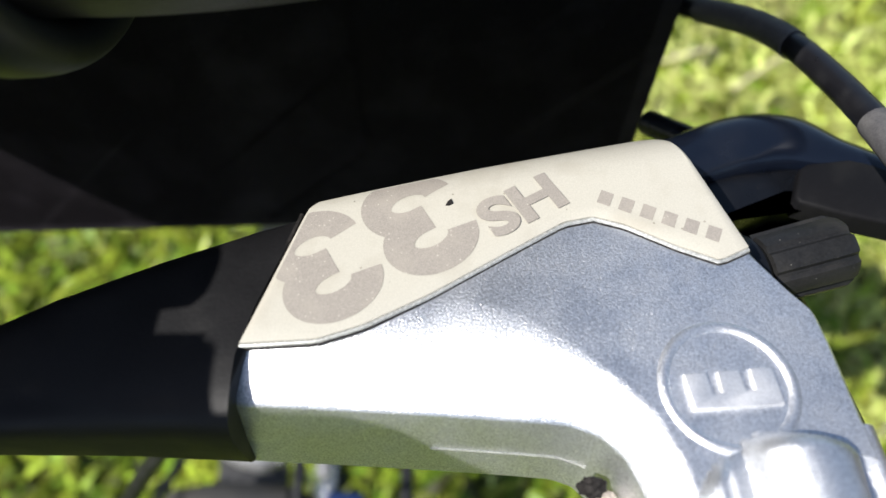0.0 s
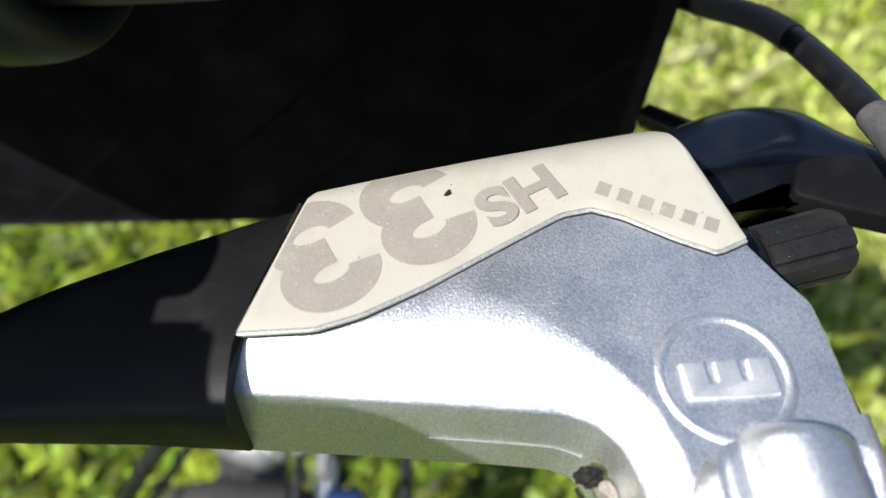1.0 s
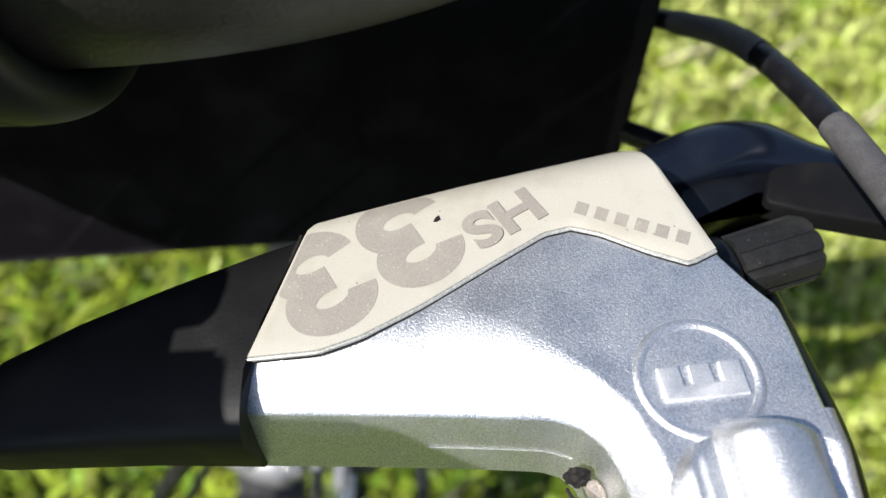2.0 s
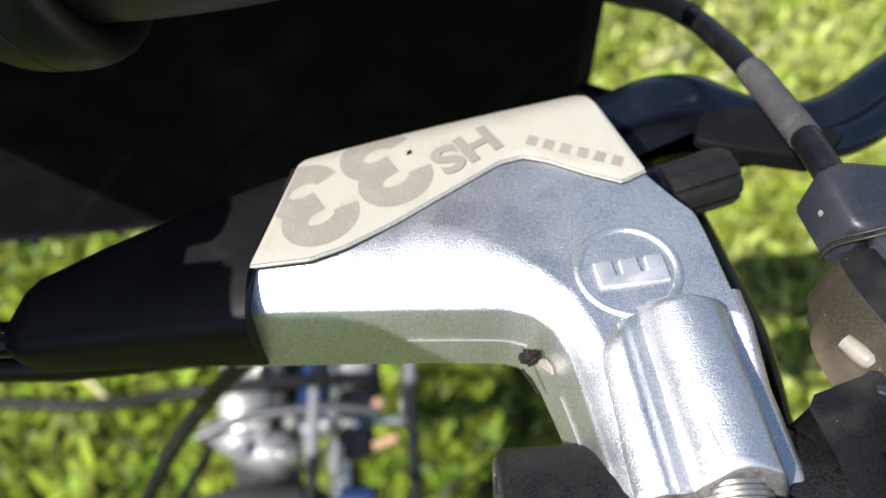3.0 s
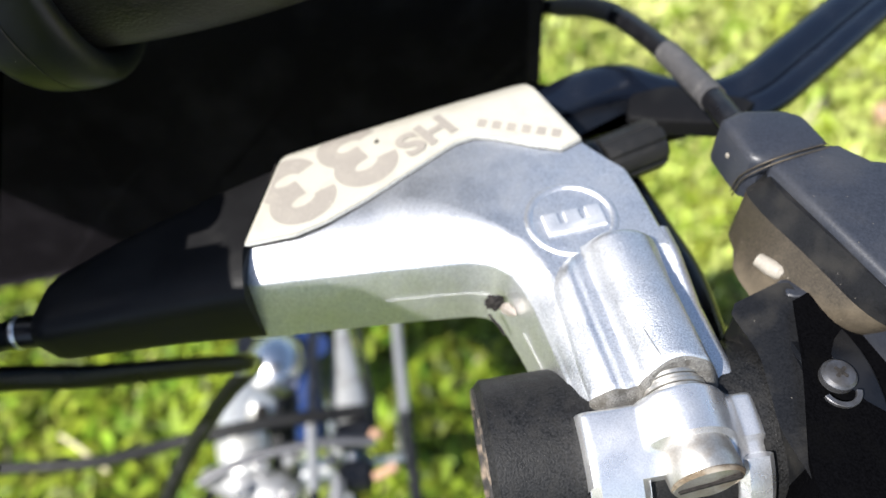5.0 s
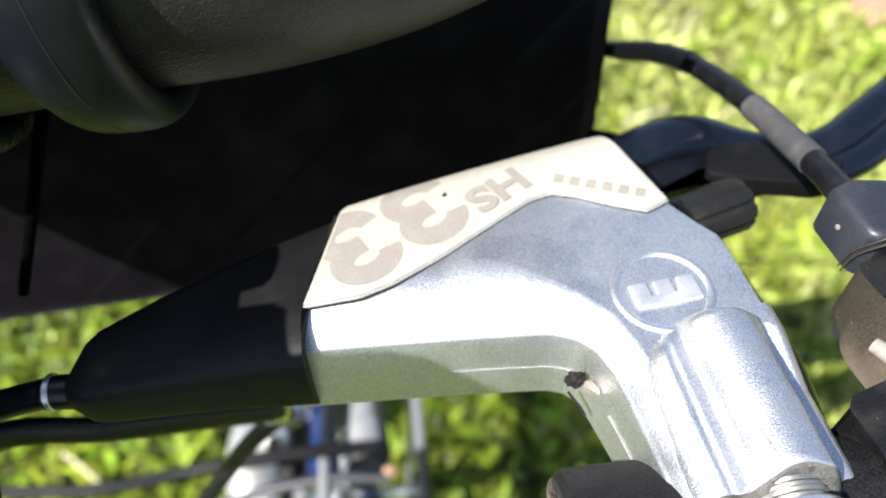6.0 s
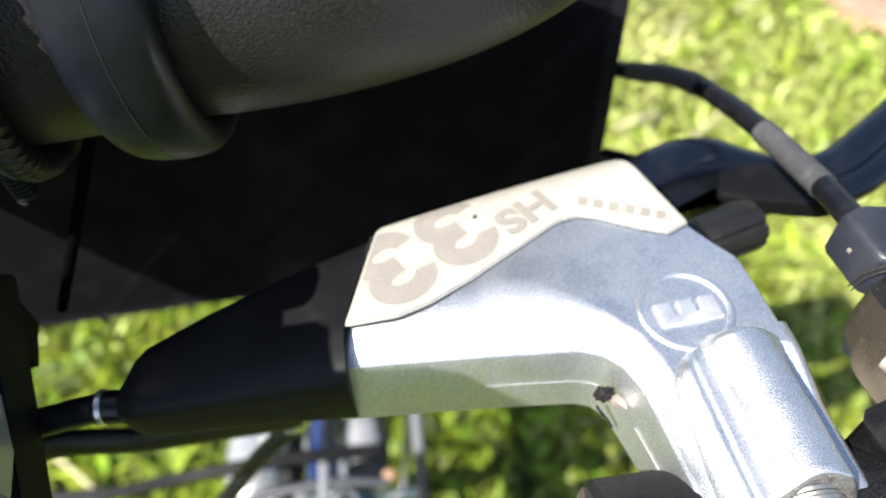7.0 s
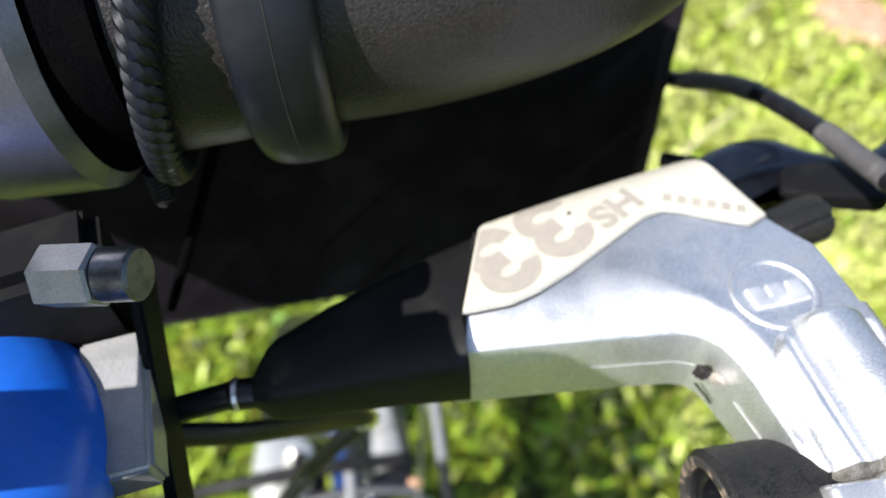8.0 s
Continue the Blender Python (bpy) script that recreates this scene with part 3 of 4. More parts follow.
for i in range(6):
    t = i / 5
    c = Vector((0.0410 + (0.0254 - 0.0410) * t, 0.0582 + (0.0648 - 0.0582) * t, 1.0113))
    part("printed_bar", block(c, (0.0021, 0.0026, 0.0001), 0.00003, (0, 0, -24)), PRINT, badge)
part("paint_chip", prism([(0.0004, 0.0634), (0.0009, 0.0633), (0.0016, 0.0637), (0.0013, 0.0646), (0.0008, 0.0642)], 1.0110, 1.0115, 0.00005, rounds=0), DARK, badge)
# casting seam, pit and crack on the flank
seam = offset(flat_cast, [-0.00217 * c[4] - 0.00010 for c in cast])
part("mould_line", sweep([(p.x, p.y, 0.9985) for p in seam[5:13]], 0.00007, 6), SEAM, body)
part("mould_line", sweep([(p.x, p.y, 0.9988) for p in seam[17:24]], 0.00012, 6), SEAM, body)
# Pit drawn as a dark lump: the hollow's dark is in its colour.
bm = bmesh.new()
bmesh.ops.create_icosphere(bm, subdivisions=3, radius=1)
for v in bm.verts:
    v.co = Vector((v.co.x * 0.0018, v.co.y * 0.0014, v.co.z * 0.0017)) * (1 + 0.6 * noise.noise(v.co * 2.5)) + Vector((0.0205, 0.0231, 1.0010))
part("casting_pit", bm, DARK, body, "dark jagged pit")
# Sunlit side of the pit, painted in as a paler shard.
part("chipped_facet", sweep([(0.0212, 0.0228, 1.0008), (0.0224, 0.0218, 1.0006), (0.0236, 0.0206, 1.0004), (0.0242, 0.0200, 1.0002)], [0.0004, 0.0013, 0.0010, 0.0003], 7), LIT_FACET, body, "pale sunlit facet beside the pit")
part("crack", sweep(smooth_path([(0.0190, 0.0222, 0.9985), (0.0200, 0.0208, 0.9975), (0.0208, 0.0198, 0.9968), (0.0216, 0.0186, 0.9955)]), 0.0003, 6), DARK, body)
# black boot
sec = [(-0.0286, 0.0462, 1.0004, 0.0180, 0.0105, 0.42, 1), (-0.034, 0.0451, 1.0003, 0.0166, 0.0102, 0.42, 0.8), (-0.045, 0.0427, 1.0004, 0.0139, 0.0090, 0.45, 0.4),
       (-0.058, 0.0396, 1.0004, 0.0108, 0.0078, 0.45, 0.1), (-0.0690, 0.0366, 1.0004, 0.0078, 0.0068, 0.45, 0), (-0.0712, 0.0358, 1.0004, 0.0068, 0.0060, 0.5, 0), (-0.0745, 0.0346, 1.0002, 0.0036, 0.0034, 1, 0)]
rings = []
for x, y, z, a, b, e, slant in sec:
    ring = []
    for k in range(48):
        t = 2 * math.pi * k / 48
        c, s = math.cos(t), math.sin(t)
        yy = y + a * abs(c) ** e * math.copysign(1, c)
        ring.append((x + slant * 0.33 * max(0.0, yy - 0.0408), yy, z + b * abs(s) ** e * math.copysign(1, s)))
    rings.append(ring)
part("boot", rings_mesh(rings), RUBBER, lever, "black rubber boot")
part("ferrule", cylinder((-0.0725, 0.0343, 0.9999), (-0.0800, 0.0346, 1.0003), 0.0034, 24, 0.0005), HOSE, lever)
part("ferrule_ring", band((-0.0785, 0.0346, 1.0002), (1, 0, 0), (0, 0, 1), 0.0030, 0.0037, 0.0006, 0, 360, 28, 0.0002), CLAMP, lever, "thin bright metal ring")
gap = [(-0.0288, 0.0400), (-0.0283, 0.0400), (-0.0216, 0.0622), (-0.0221, 0.0624)]
part("joint", prism(gap, 1.0060, 1.0107, 0.0001, rounds=0), DARK, lever, "dark joint between boot and badge")
# adjuster knob
ka, kb = Vector((0.0475, 0.0585, 0.9965)), Vector((0.0710, 0.0648, 0.9975))
d = (kb - ka).normalized()
kr = []
for s, r in ((0.0, 0.0050), (0.006, 0.0050), (0.0062, 0.0062), (0.0198, 0.0064), (0.0212, 0.0058), (0.0217, 0.0044)):
    ring = []
    side = d.cross(Vector((0, 0, 1))).normalized()
    top = side.cross(d)
    for k in range(64):
        a = 2 * math.pi * k / 64
        rr = r * (1 - (0.09 if r > 0.005 and (k % 8) in (0, 1) else 0))
        ring.append(ka + d * s + rr * (side * math.cos(a) + top * math.sin(a)))
    kr.append(ring)
part("adjuster_knob", rings_mesh(kr), KNOB, lever, "ribbed black plastic adjuster knob")
part("knob_collar", cylinder(ka - d * 0.004, ka + d * 0.0055, 0.0068, 28, 0.0008), GLOSS, lever)
# lever blade
path = smooth_path([(0.036, 0.0838, 0.992), (0.046, 0.0863, 0.9925), (0.057, 0.0903, 0.9930), (0.0675, 0.0913, 0.9930), (0.077, 0.0878, 0.9920), (0.088, 0.0833, 0.9915), (0.100, 0.0843, 0.9925),
                    (0.115, 0.0928, 0.9940), (0.140, 0.1093, 0.9950), (0.175, 0.1318, 0.9950)], 6)
wid = np.interp(np.linspace(0, 1, len(path)), [0, 0.1, 0.25, 0.35, 0.45, 0.6, 1], [0.0050, 0.0062, 0.0070, 0.0066, 0.0052, 0.0050, 0.0052])
part("lever_blade", sweep(path, [float(w) for w in wid], 20, flat=0.72), BLADE, lever, "glossy blue-black lever blade")
part("blade_web", sweep([p + Vector((0.003, -0.0070, -0.001)) for p in path[30:]], 0.0040, 16, flat=0.9), BLADE, lever)
part("blade_bracket", prism([(0.046, 0.070), (0.056, 0.0745), (0.066, 0.0788), (0.095, 0.0762), (0.100, 0.080), (0.094, 0.0850), (0.072, 0.0860), (0.050, 0.083)], 0.9830, 0.9935, 0.0012), GLOSS, lever, "dark lever bracket")
FACE = [(0.0645, 0.0756), (0.0722, 0.0728), (0.0905, 0.0676), (0.0985, 0.0750), (0.0790, 0.0856), (0.0680, 0.0842)]
part("pivot_housing", prism(FACE, 0.9900, 0.9958, 0.0008), STEM_BLACK, lever, "black pivot housing")
# Thin black rod, taken for a cable, between bag and blade.
part("pivot_rod", cylinder((0.0462, 0.1092, 0.9800), (0.0560, 0.0965, 0.9860), 0.0028, 16, 0.0005), GLOSS, lever)
part("lower_bar", sweep(smooth_path([(0.0575, 0.0700, 0.9850), (0.0602, 0.0645, 0.9850), (0.0633, 0.0461, 0.9850), (0.0655, 0.0305, 0.9850), (0.0645, 0.0120, 0.9850)]), 0.0050, 16), GLOSS, lever, "black bar under the casting")
# clamp on the bar
BAR_Y, BAR_Z = -0.0066, 0.9920
part("clamp_band", band((0.0336, BAR_Y, BAR_Z), (1, 0, 0), (0, 0, 1), 0.0162, 0.0193, 0.0050, 36, 200, 44, 0.0016), CLAMP, lever, "bright clamp band")
part("clamp_band", band((0.0562, BAR_Y, BAR_Z), (1, 0, 0), (0, 0, 1), 0.0162, 0.0193, 0.0030, 36, 200, 44, 0.0012), CLAMP, lever, "bright clamp band")
def clamp_top(x, y):
    """Height of the clamp's upper half: the strap round the bar with the bolt's boss growing out of it."""
    edge = min(1.0, max(0.0, min(x - 0.0286, 0.0592 - x) / 0.0016))
    strap = BAR_Z + math.sqrt(0.0193 ** 2 - (y - BAR_Y) ** 2) - 0.0016 * (1 - math.sqrt(1 - (1 - edge) ** 2))
    far = min(1.0, max(0.0, (x - 0.0528) / 0.0030))
    strap -= 0.0030 * far * far * (3 - 2 * far)
    q = max(0.0, 1 - ((x - 0.0460) / 0.0076) ** 2)
    start = min(1.0, max(0.0, (-0.0058 - y) / 0.0010))
    stop = min(1.0, max(0.0, (y + 0.0150) / 0.0010))
    strap -= 0.004 * max(0.0, (y + 0.0078) / 0.002) ** 2
    boss = 1.0070 + 0.10 * (y + 0.010) + 0.0080 * math.sqrt(q) - 0.004 * (1 - math.sqrt(start)) - 0.006 * (1 - math.sqrt(stop))
    k = 0.0011
    return k * math.log(math.exp((strap - 1.0) / k) + math.exp((boss - 1.0) / k)) + 1.0


bm = bmesh.new()
ys = [-0.0056 - 0.00028 * j for j in range(46)]
xs = [0.0286 + 0.0306 * i / 70 for i in range(71)]
ring = [[bm.verts.new((x, y, clamp_top(x, y))) for x in xs] for y in ys]
ring.insert(0, [bm.verts.new((x, ys[0], 0.9960)) for x in xs])
ring.append([bm.verts.new((x, ys[-1] + 0.001, 0.9990)) for x in xs])
for a, b in zip(ring, ring[1:]):
    for i in range(70):
        bm.faces.new((a[i], a[i + 1], b[i + 1], b[i]))
for side in (0, 70):
    for a, b in zip(ring[1:], ring[2:]):
        lo = [bm.verts.new((p.co.x, p.co.y, 1.0040)) for p in (a[side], b[side])]
        bm.faces.new((a[side], b[side], lo[1], lo[0]))
part("clamp_bridge", bm, CLAMP, lever, "bright clamp bridge with rounded boss")
bolt = part("clamp_bolt", sweep([(0.0463, -0.0130, 1.0070), (0.0466, -0.0160, 1.0072), (0.0469, -0.0196, 1.0075), (0.0470, -0.0204, 1.00755), (0.0470, -0.0207, 1.0076), (0.0470, -0.0208, 1.0076)], [0.0059, 0.0061, 0.0061, 0.0057, 0.0046, 0.001], 40), STEEL, lever, "slotted steel clamp bolt with rust")
part("bolt_slot", block((0.0470, -0.0208, 1.0078), (0.0104, 0.0007, 0.0014), 0.0002, (0, -20, 0)), DARK, bolt)
part("rusty_rim", band((0.04698, -0.0202, 1.00755), (0.03, -1, 0.08), (0, 0, 1), 0.0052, 0.00605, 0.00055, 0, 360, 40, 0.0004), RUST, bolt, "rusty worn rim")
for k in range(4):
    part("thread", band((0.0462, -0.0036 - 0.0008 * k, 1.0088), (0, -1, -0.15), (0, 0, 1), 0.003, 0.0056 - 0.0003 * (k % 2), 0.00035, 0, 360, 30, 0.0001), STEEL, lever)
part("lower_clamp", block((0.0470, -0.0282, 0.9960), (0.0130, 0.0060, 0.0100), 0.0015, (20, 0, 6)), CLAMP, lever, "lower half of the clamp")

# ---- handlebar ----
bar = thing("handlebar", "black worn rubber sleeved end of a bicycle handlebar", "handlebar")
part("sleeve", band((0.0395, BAR_Y, BAR_Z), (1, 0, 0), (0, 0, 1), 0.0125, 0.0160, 0.0265, 0, 360, 56, 0.0012), WORN, bar, "worn black rubber sleeve")
part("sleeve_end", band((0.0134, BAR_Y, BAR_Z), (1, 0, 0), (0, 0, 1), 0.0127, 0.0147, 0.0009, 0, 360, 56, 0.0003), BEIGE, bar, "scuffed brownish rim")
part("tube", band((0.135, BAR_Y, BAR_Z), (1, 0, 0), (0, 0, 1), 0.0100, 0.0126, 0.1200, 0, 360, 40), GLOSS, bar)
part("grip", sweep([(0.118, BAR_Y, BAR_Z), (0.122, BAR_Y, BAR_Z), (0.25, BAR_Y, BAR_Z), (0.26, BAR_Y, BAR_Z)], [0.0145, 0.0165, 0.0165, 0.014], 28), RUBBER, bar, "black rubber grip")

# ---- gear shifter ----
shift = thing("gear_shifter", "dusty black plastic gear shifter clamped beside the brake lever", "gear shifter")
POD = [(0.0735, 0.0318), (0.0790, 0.0130), (0.0815, 0.0040), (0.0850, -0.0080), (0.130, -0.0080), (0.130, 0.0180), (0.0935, 0.0275), (0.0885, 0.0340)]
part("housing", prism(POD, 0.9930, 1.0225, 0.0016), HOUSING, shift, "slate black upper housing")
NOSE = [(0.0702, 0.0442), (0.0716, 0.0330), (0.0738, 0.0312), (0.0878, 0.0336), (0.0864, 0.0420), (0.0835, 0.0444), (0.0750, 0.0462)]
part("nose", prism(NOSE, 1.0100, 1.0224, 0.0016), HOUSING, shift, "dusty black cable stop")
SIDE = [((0.0716, 0.0328), (0.0785, 0.0130), (0.0812, 0.0040), (0.0840, -0.0060), (0.0920, -0.0060), (0.0920, 0.0320)),
        ((0.0714, 0.0335), (0.0722, 0.0255), (0.0764, 0.0140), (0.0815, -0.0040), (0.0920, -0.0040), (0.0920, 0.0330)),
        ((0.0716, 0.0335), (0.0712, 0.0255), (0.0684, 0.0212), (0.0720, 0.0060), (0.0920, 0.0000), (0.0920, 0.0340)),
        ((0.0780, 0.0335), (0.0780, 0.0280), (0.0760, 0.0200), (0.0760, 0.0060), (0.0920, 0.0000), (0.0920, 0.0340))]
side_rings = []
for outline, z in zip(SIDE, (1.0208, 1.0150, 1.0020, 0.9930)):
    side_rings.append([(x, y, z) for x, y in soften(list(outline), 0.25, 3)])
part("side_band", rings_mesh(side_rings[:2]), WEDGE_BLACK, shift, "dark band under the housing's edge")
part("side_cover", rings_mesh(side_rings[1:]), DUST, shift, "dusty scratched side cover")
part("crack", sweep(smooth_path([(0.0728, 0.0290, 1.0150), (0.0742, 0.0255, 1.0140), (0.0750, 0.0230, 1.0130), (0.0762, 0.0205, 1.0120)]), 0.0002, 6), DARK, shift)
for d in (0.0, 0.0010):
    part("seam_ridge", sweep(smooth_path([(0.0712, 0.0345 - d, 1.0110), (0.0712, 0.0332 - d, 1.0170), (0.0738, 0.0312 - d, 1.0222), (0.0800, 0.0322 - d, 1.0227), (0.0868, 0.0334 - d, 1.0224)]), 0.00016, 8), DUST, shift)
WEDGE = [(0.0622, 0.0090), (0.0728, 0.0118), (0.0745, 0.0060), (0.0690, -0.0075), (0.0630, -0.0230), (0.0618, -0.0140), (0.0640, -0.0010)]
part("clamp_wedge", prism(WEDGE, 0.9800, 1.0095, 0.0008, lambda x, y: 0.12 * (x - 0.068)), WEDGE_BLACK, shift, "scuffed wedge of the clamp")
# Upper facet in the lighter housing slate: its lit look is in the colour.
part("wedge_top", prism([(0.0722, 0.0086), (0.0806, 0.0074), (0.0798, 0.0130), (0.0720, 0.0134)], 0.9950, 1.0100, 0.0007, lambda x, y: -0.25 * (y - 0.0110)), HOUSING, shift, "smooth upper facet of the clamp")
BLOCK = [(0.0728, 0.0075), (0.0965, 0.0075), (0.0980, -0.0380), (0.0612, -0.0380), (0.0620, -0.0225), (0.0682, -0.0065)]
# Black plastic; its shade is helped by the darker colour and tilted top.
part("clamp_body", prism(BLOCK, 0.9780, 1.0128, 0.0012, lambda x, y: -0.35 * max(0.0, x - 0.0700)), DEEP_BLACK, shift, "black clamp body")
part("clamp_ring", band((0.0740, BAR_Y, BAR_Z), (1, 0, 0), (0, 0, 1), 0.0130, 0.0190, 0.0055, 0, 360, 40), GLOSS, shift)
part("pin", sweep([(0.0716, 0.0192, 1.0080), (0.0730, 0.0165, 1.0085), (0.0738, 0.0150, 1.0088), (0.0741, 0.0144, 1.0088), (0.0742, 0.0142, 1.0088)], [0.0014, 0.0017, 0.0016, 0.0011, 0.0003], 20), PIN, shift, "pale plastic pin")
screw = part("screw", sweep([(0.0716, -0.0088, 1.0125), (0.0716, -0.0088, 1.0139), (0.0716, -0.0088, 1.0145), (0.0716, -0.0088, 1.0148), (0.0716, -0.0088, 1.01485)], [0.0028, 0.0028, 0.0023, 0.0013, 0.0002], 28), DULL_STEEL, shift, "domed dull steel screw")
part("screw_cross", block((0.0716, -0.0088, 1.0148), (0.0024, 0.0006, 0.0006), 0.0001, (0, 0, 35)), DARK, screw)
part("screw_cross", block((0.0716, -0.0088, 1.0147), (0.0024, 0.0006, 0.0006), 0.0001, (0, 0, 125)), DARK, screw)
# Only the washer's lit crescent is drawn, as a steel part ring.
part("washer", band((0.0708, -0.0112, 1.0136), (0, 0, 1), (1, 0, 0), 0.0023, 0.0032, 0.0004, 195, 345, 24, 0.0001), DULL_STEEL, shift)
part("mark", block((0.0706, 0.0385, 1.0175), (0.0006, 0.0010, 0.0010), 0.0002), PIN, shift)

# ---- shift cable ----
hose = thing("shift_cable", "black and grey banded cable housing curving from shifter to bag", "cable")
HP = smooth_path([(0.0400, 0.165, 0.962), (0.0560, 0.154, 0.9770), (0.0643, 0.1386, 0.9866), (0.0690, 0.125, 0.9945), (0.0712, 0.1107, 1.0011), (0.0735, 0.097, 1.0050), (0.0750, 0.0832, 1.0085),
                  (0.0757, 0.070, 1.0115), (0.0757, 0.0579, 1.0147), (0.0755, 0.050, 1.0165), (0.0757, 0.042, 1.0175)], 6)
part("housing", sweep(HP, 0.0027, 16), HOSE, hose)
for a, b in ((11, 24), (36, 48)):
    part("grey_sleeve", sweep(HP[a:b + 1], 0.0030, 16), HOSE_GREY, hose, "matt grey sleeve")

# ---- handlebar bag ----
bag = thing("handlebar_bag", "black fabric handlebar bag hanging ahead of the bar", "bag")


def bag_panel(u0, u1, v0, v1, depth):
    """A box along the bag's slightly turned rear face, with soft edges."""
    a, b = Vector((-0.26, 0.1315, 0)), Vector((0.0582, 0.1412, 0))
    d = (b - a)
    n = Vector((-d.y, d.x, 0)).normalized()
    bm = bmesh.new()
    bmesh.ops.create_grid(bm, x_segments=8, y_segments=4, size=0.5)
    for v in bm.verts:
        u, w = v.co.x + 0.5, v.co.y + 0.5
        p = a + d * (u0 + (u1 - u0) * u)
        p.z = v0 + (v1 - v0) * w
        v.co = p
    ext = bmesh.ops.extrude_face_region(bm, geom=bm.faces[:])
    bmesh.ops.translate(bm, vec=n * depth, verts=[g for g in ext["geom"] if isinstance(g, bmesh.types.BMVert)])
    return bm


part("back_panel", bag_panel(0, 1, 0.8955, 1.050, 0.004), FABRIC, bag, "black woven fabric panel")
part("body", bag_panel(0.01, 0.985, 0.8985, 1.046, 0.060), FABRIC, bag)
part("cord", sweep(smooth_path([(-0.0700, 0.0850, 1.0440), (-0.0789, 0.0811, 1.0280), (-0.0895, 0.0760, 1.0080), (-0.1010, 0.0711, 0.9870)]), 0.0013, 10), DEEP_BLACK, bag, "thin black cord end")

# ---- tubular casing ahead of the bar ----
tube = thing("tubular_casing", "large grained black plastic tubular casing with rubber strap", "casing")
prof = [(-0.195, 0.0335), (-0.12, 0.0335), (-0.09, 0.0325), (-0.05, 0.0300)]
for i in range(1, 21):
    q = i / 20
    prof.append((-0.05 + 0.087 * math.sin(q * math.pi / 2), max(0.0004, 0.0300 * math.cos(q * math.pi / 2))))
TC = Vector((0, 0.0935, 1.0612))
part("shell", rings_mesh([[(x, TC.y + r * math.cos(a), TC.z + r * math.sin(a)) for a in (2 * math.pi * k / 64 for k in range(64))] for x, r in prof]), GRAINED, tube, "grained black plastic shell")
part("strap", round_band((-0.0563, TC.y, TC.z), 0.0296, 0.0376, 0.0084), STRAP, tube, "smooth black rubber strap")
part("strap_seam", band((-0.0560, TC.y, TC.z), (1, 0, 0), (0, 0, 1), 0.0373, 0.0377, 0.00018, 0, 360, 64, 0.00005), DUSTY, tube)
# Black band fills the dark gap between cord and collar.
part("recess", band((-0.0890, TC.y, TC.z), (1, 0, 0), (0, 0, 1), 0.0310, 0.0338, 0.0060, 0, 360, 64, 0.001), DEEP_BLACK, tube, "plain black band beside the collar")
part("collar", band((-0.1068, TC.y, TC.z), (1, 0, 0), (0, 0, 1), 0.0320, 0.0378, 0.0130, 0, 360, 64, 0.003), COLLAR, tube, "dull grey metal collar")
for k in range(3):
    pts = []
    for i in range(840):
        a = 2 * math.pi * i / 840
        b = a * 24 + k * 2 * math.pi / 3
        rr = 0.0355 + 0.0016 * math.cos(b)
        pts.append((-0.0790 + 0.0016 * math.sin(b) + 0.0070 * math.sin(a), TC.y + rr * math.cos(a), TC.z + rr * math.sin(a)))
    part("twisted_cord", sweep(pts, 0.0019, 8, up=(1, 0, 0), closed=True), STRAP, tube, "twisted black cord")
spring = [(-0.0880 + 0.0018 * math.cos(i * 0.55), 0.0680 + 0.0018 * math.sin(i * 0.55), 1.0370 - i * 0.0001) for i in range(90)]
part("spring", sweep(spring, 0.0005, 6), RUBBER, tube, "small coiled black spring")
part("foot", block((-0.120, 0.112, 1.052), (0.05, 0.03, 0.03), 0.004), GLOSS, tube)

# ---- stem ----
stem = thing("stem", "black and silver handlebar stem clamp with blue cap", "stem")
part("plate", block((-0.0980, 0.0280, 1.0105), (0.0140, 0.0300, 0.0100), 0.0012, (6, 0, 8), 3), PALE_ALU, stem, "dull silver clamp plate")
part("edge", block((-0.0920, 0.0300, 1.0040), (0.0024, 0.0600, 0.0120), 0.0006, (38, 0, 4)), STEM_BLACK, stem)
part("frame", block((-0.1115, 0.0500, 1.0160), (0.0300, 0.0180, 0.0420), 0.003, (0, 0, 14)), STEM_BLACK, stem)
part("bracket", block((-0.0960, 0.0000, 0.9950), (0.0260, 0.0250, 0.0160), 0.002), STEM_BLACK, stem)
part("bolt", cylinder((-0.1005, 0.0382, 1.0415), (-0.0900, 0.0360, 1.0425), 0.0058, 6, 0.0006), PALE_ALU, stem, "hexagonal silver bolt")
part("rod", cylinder((-0.0900, 0.0360, 1.0425), (-0.0832, 0.0346, 1.0432), 0.0048, 24, 0.0006), DULL_STEEL, stem)
bm = bmesh.new()
bmesh.ops.create_uvsphere(bm, u_segments=40, v_segments=20, radius=1)
for v in bm.verts:
    v.co = Vector((v.co.x * 0.036, v.co.y * 0.042, v.co.z * 0.020)) + Vector((-0.1330, 0.0130, 1.0125))
part("cap", bm, BLUE, stem, "bright blue rounded cap")
# Unseen blocks added on the stem so their shade falls on the boot.
part("neck", block((-0.1130, 0.0160, 1.0770), (0.0250, 0.0290, 0.0390), 0.003), STEM_BLACK, stem, "unseen black block that shades the boot")
part("neck", block((-0.1130, -0.0160, 1.0835), (0.0250, 0.0330, 0.0520), 0.002), STEM_BLACK, stem, "unseen black block that shades the boot")
# Added plate, out of view, cut so its shadow crosses the flank.
part("neck_top", prism([(-0.1300, -0.0170), (-0.1300, -0.0480), (-0.0830, -0.0350), (-0.0946, -0.0190)], 1.1050, 1.1250, 0.002), STEM_BLACK, stem, "unseen black plate that shades the flank")
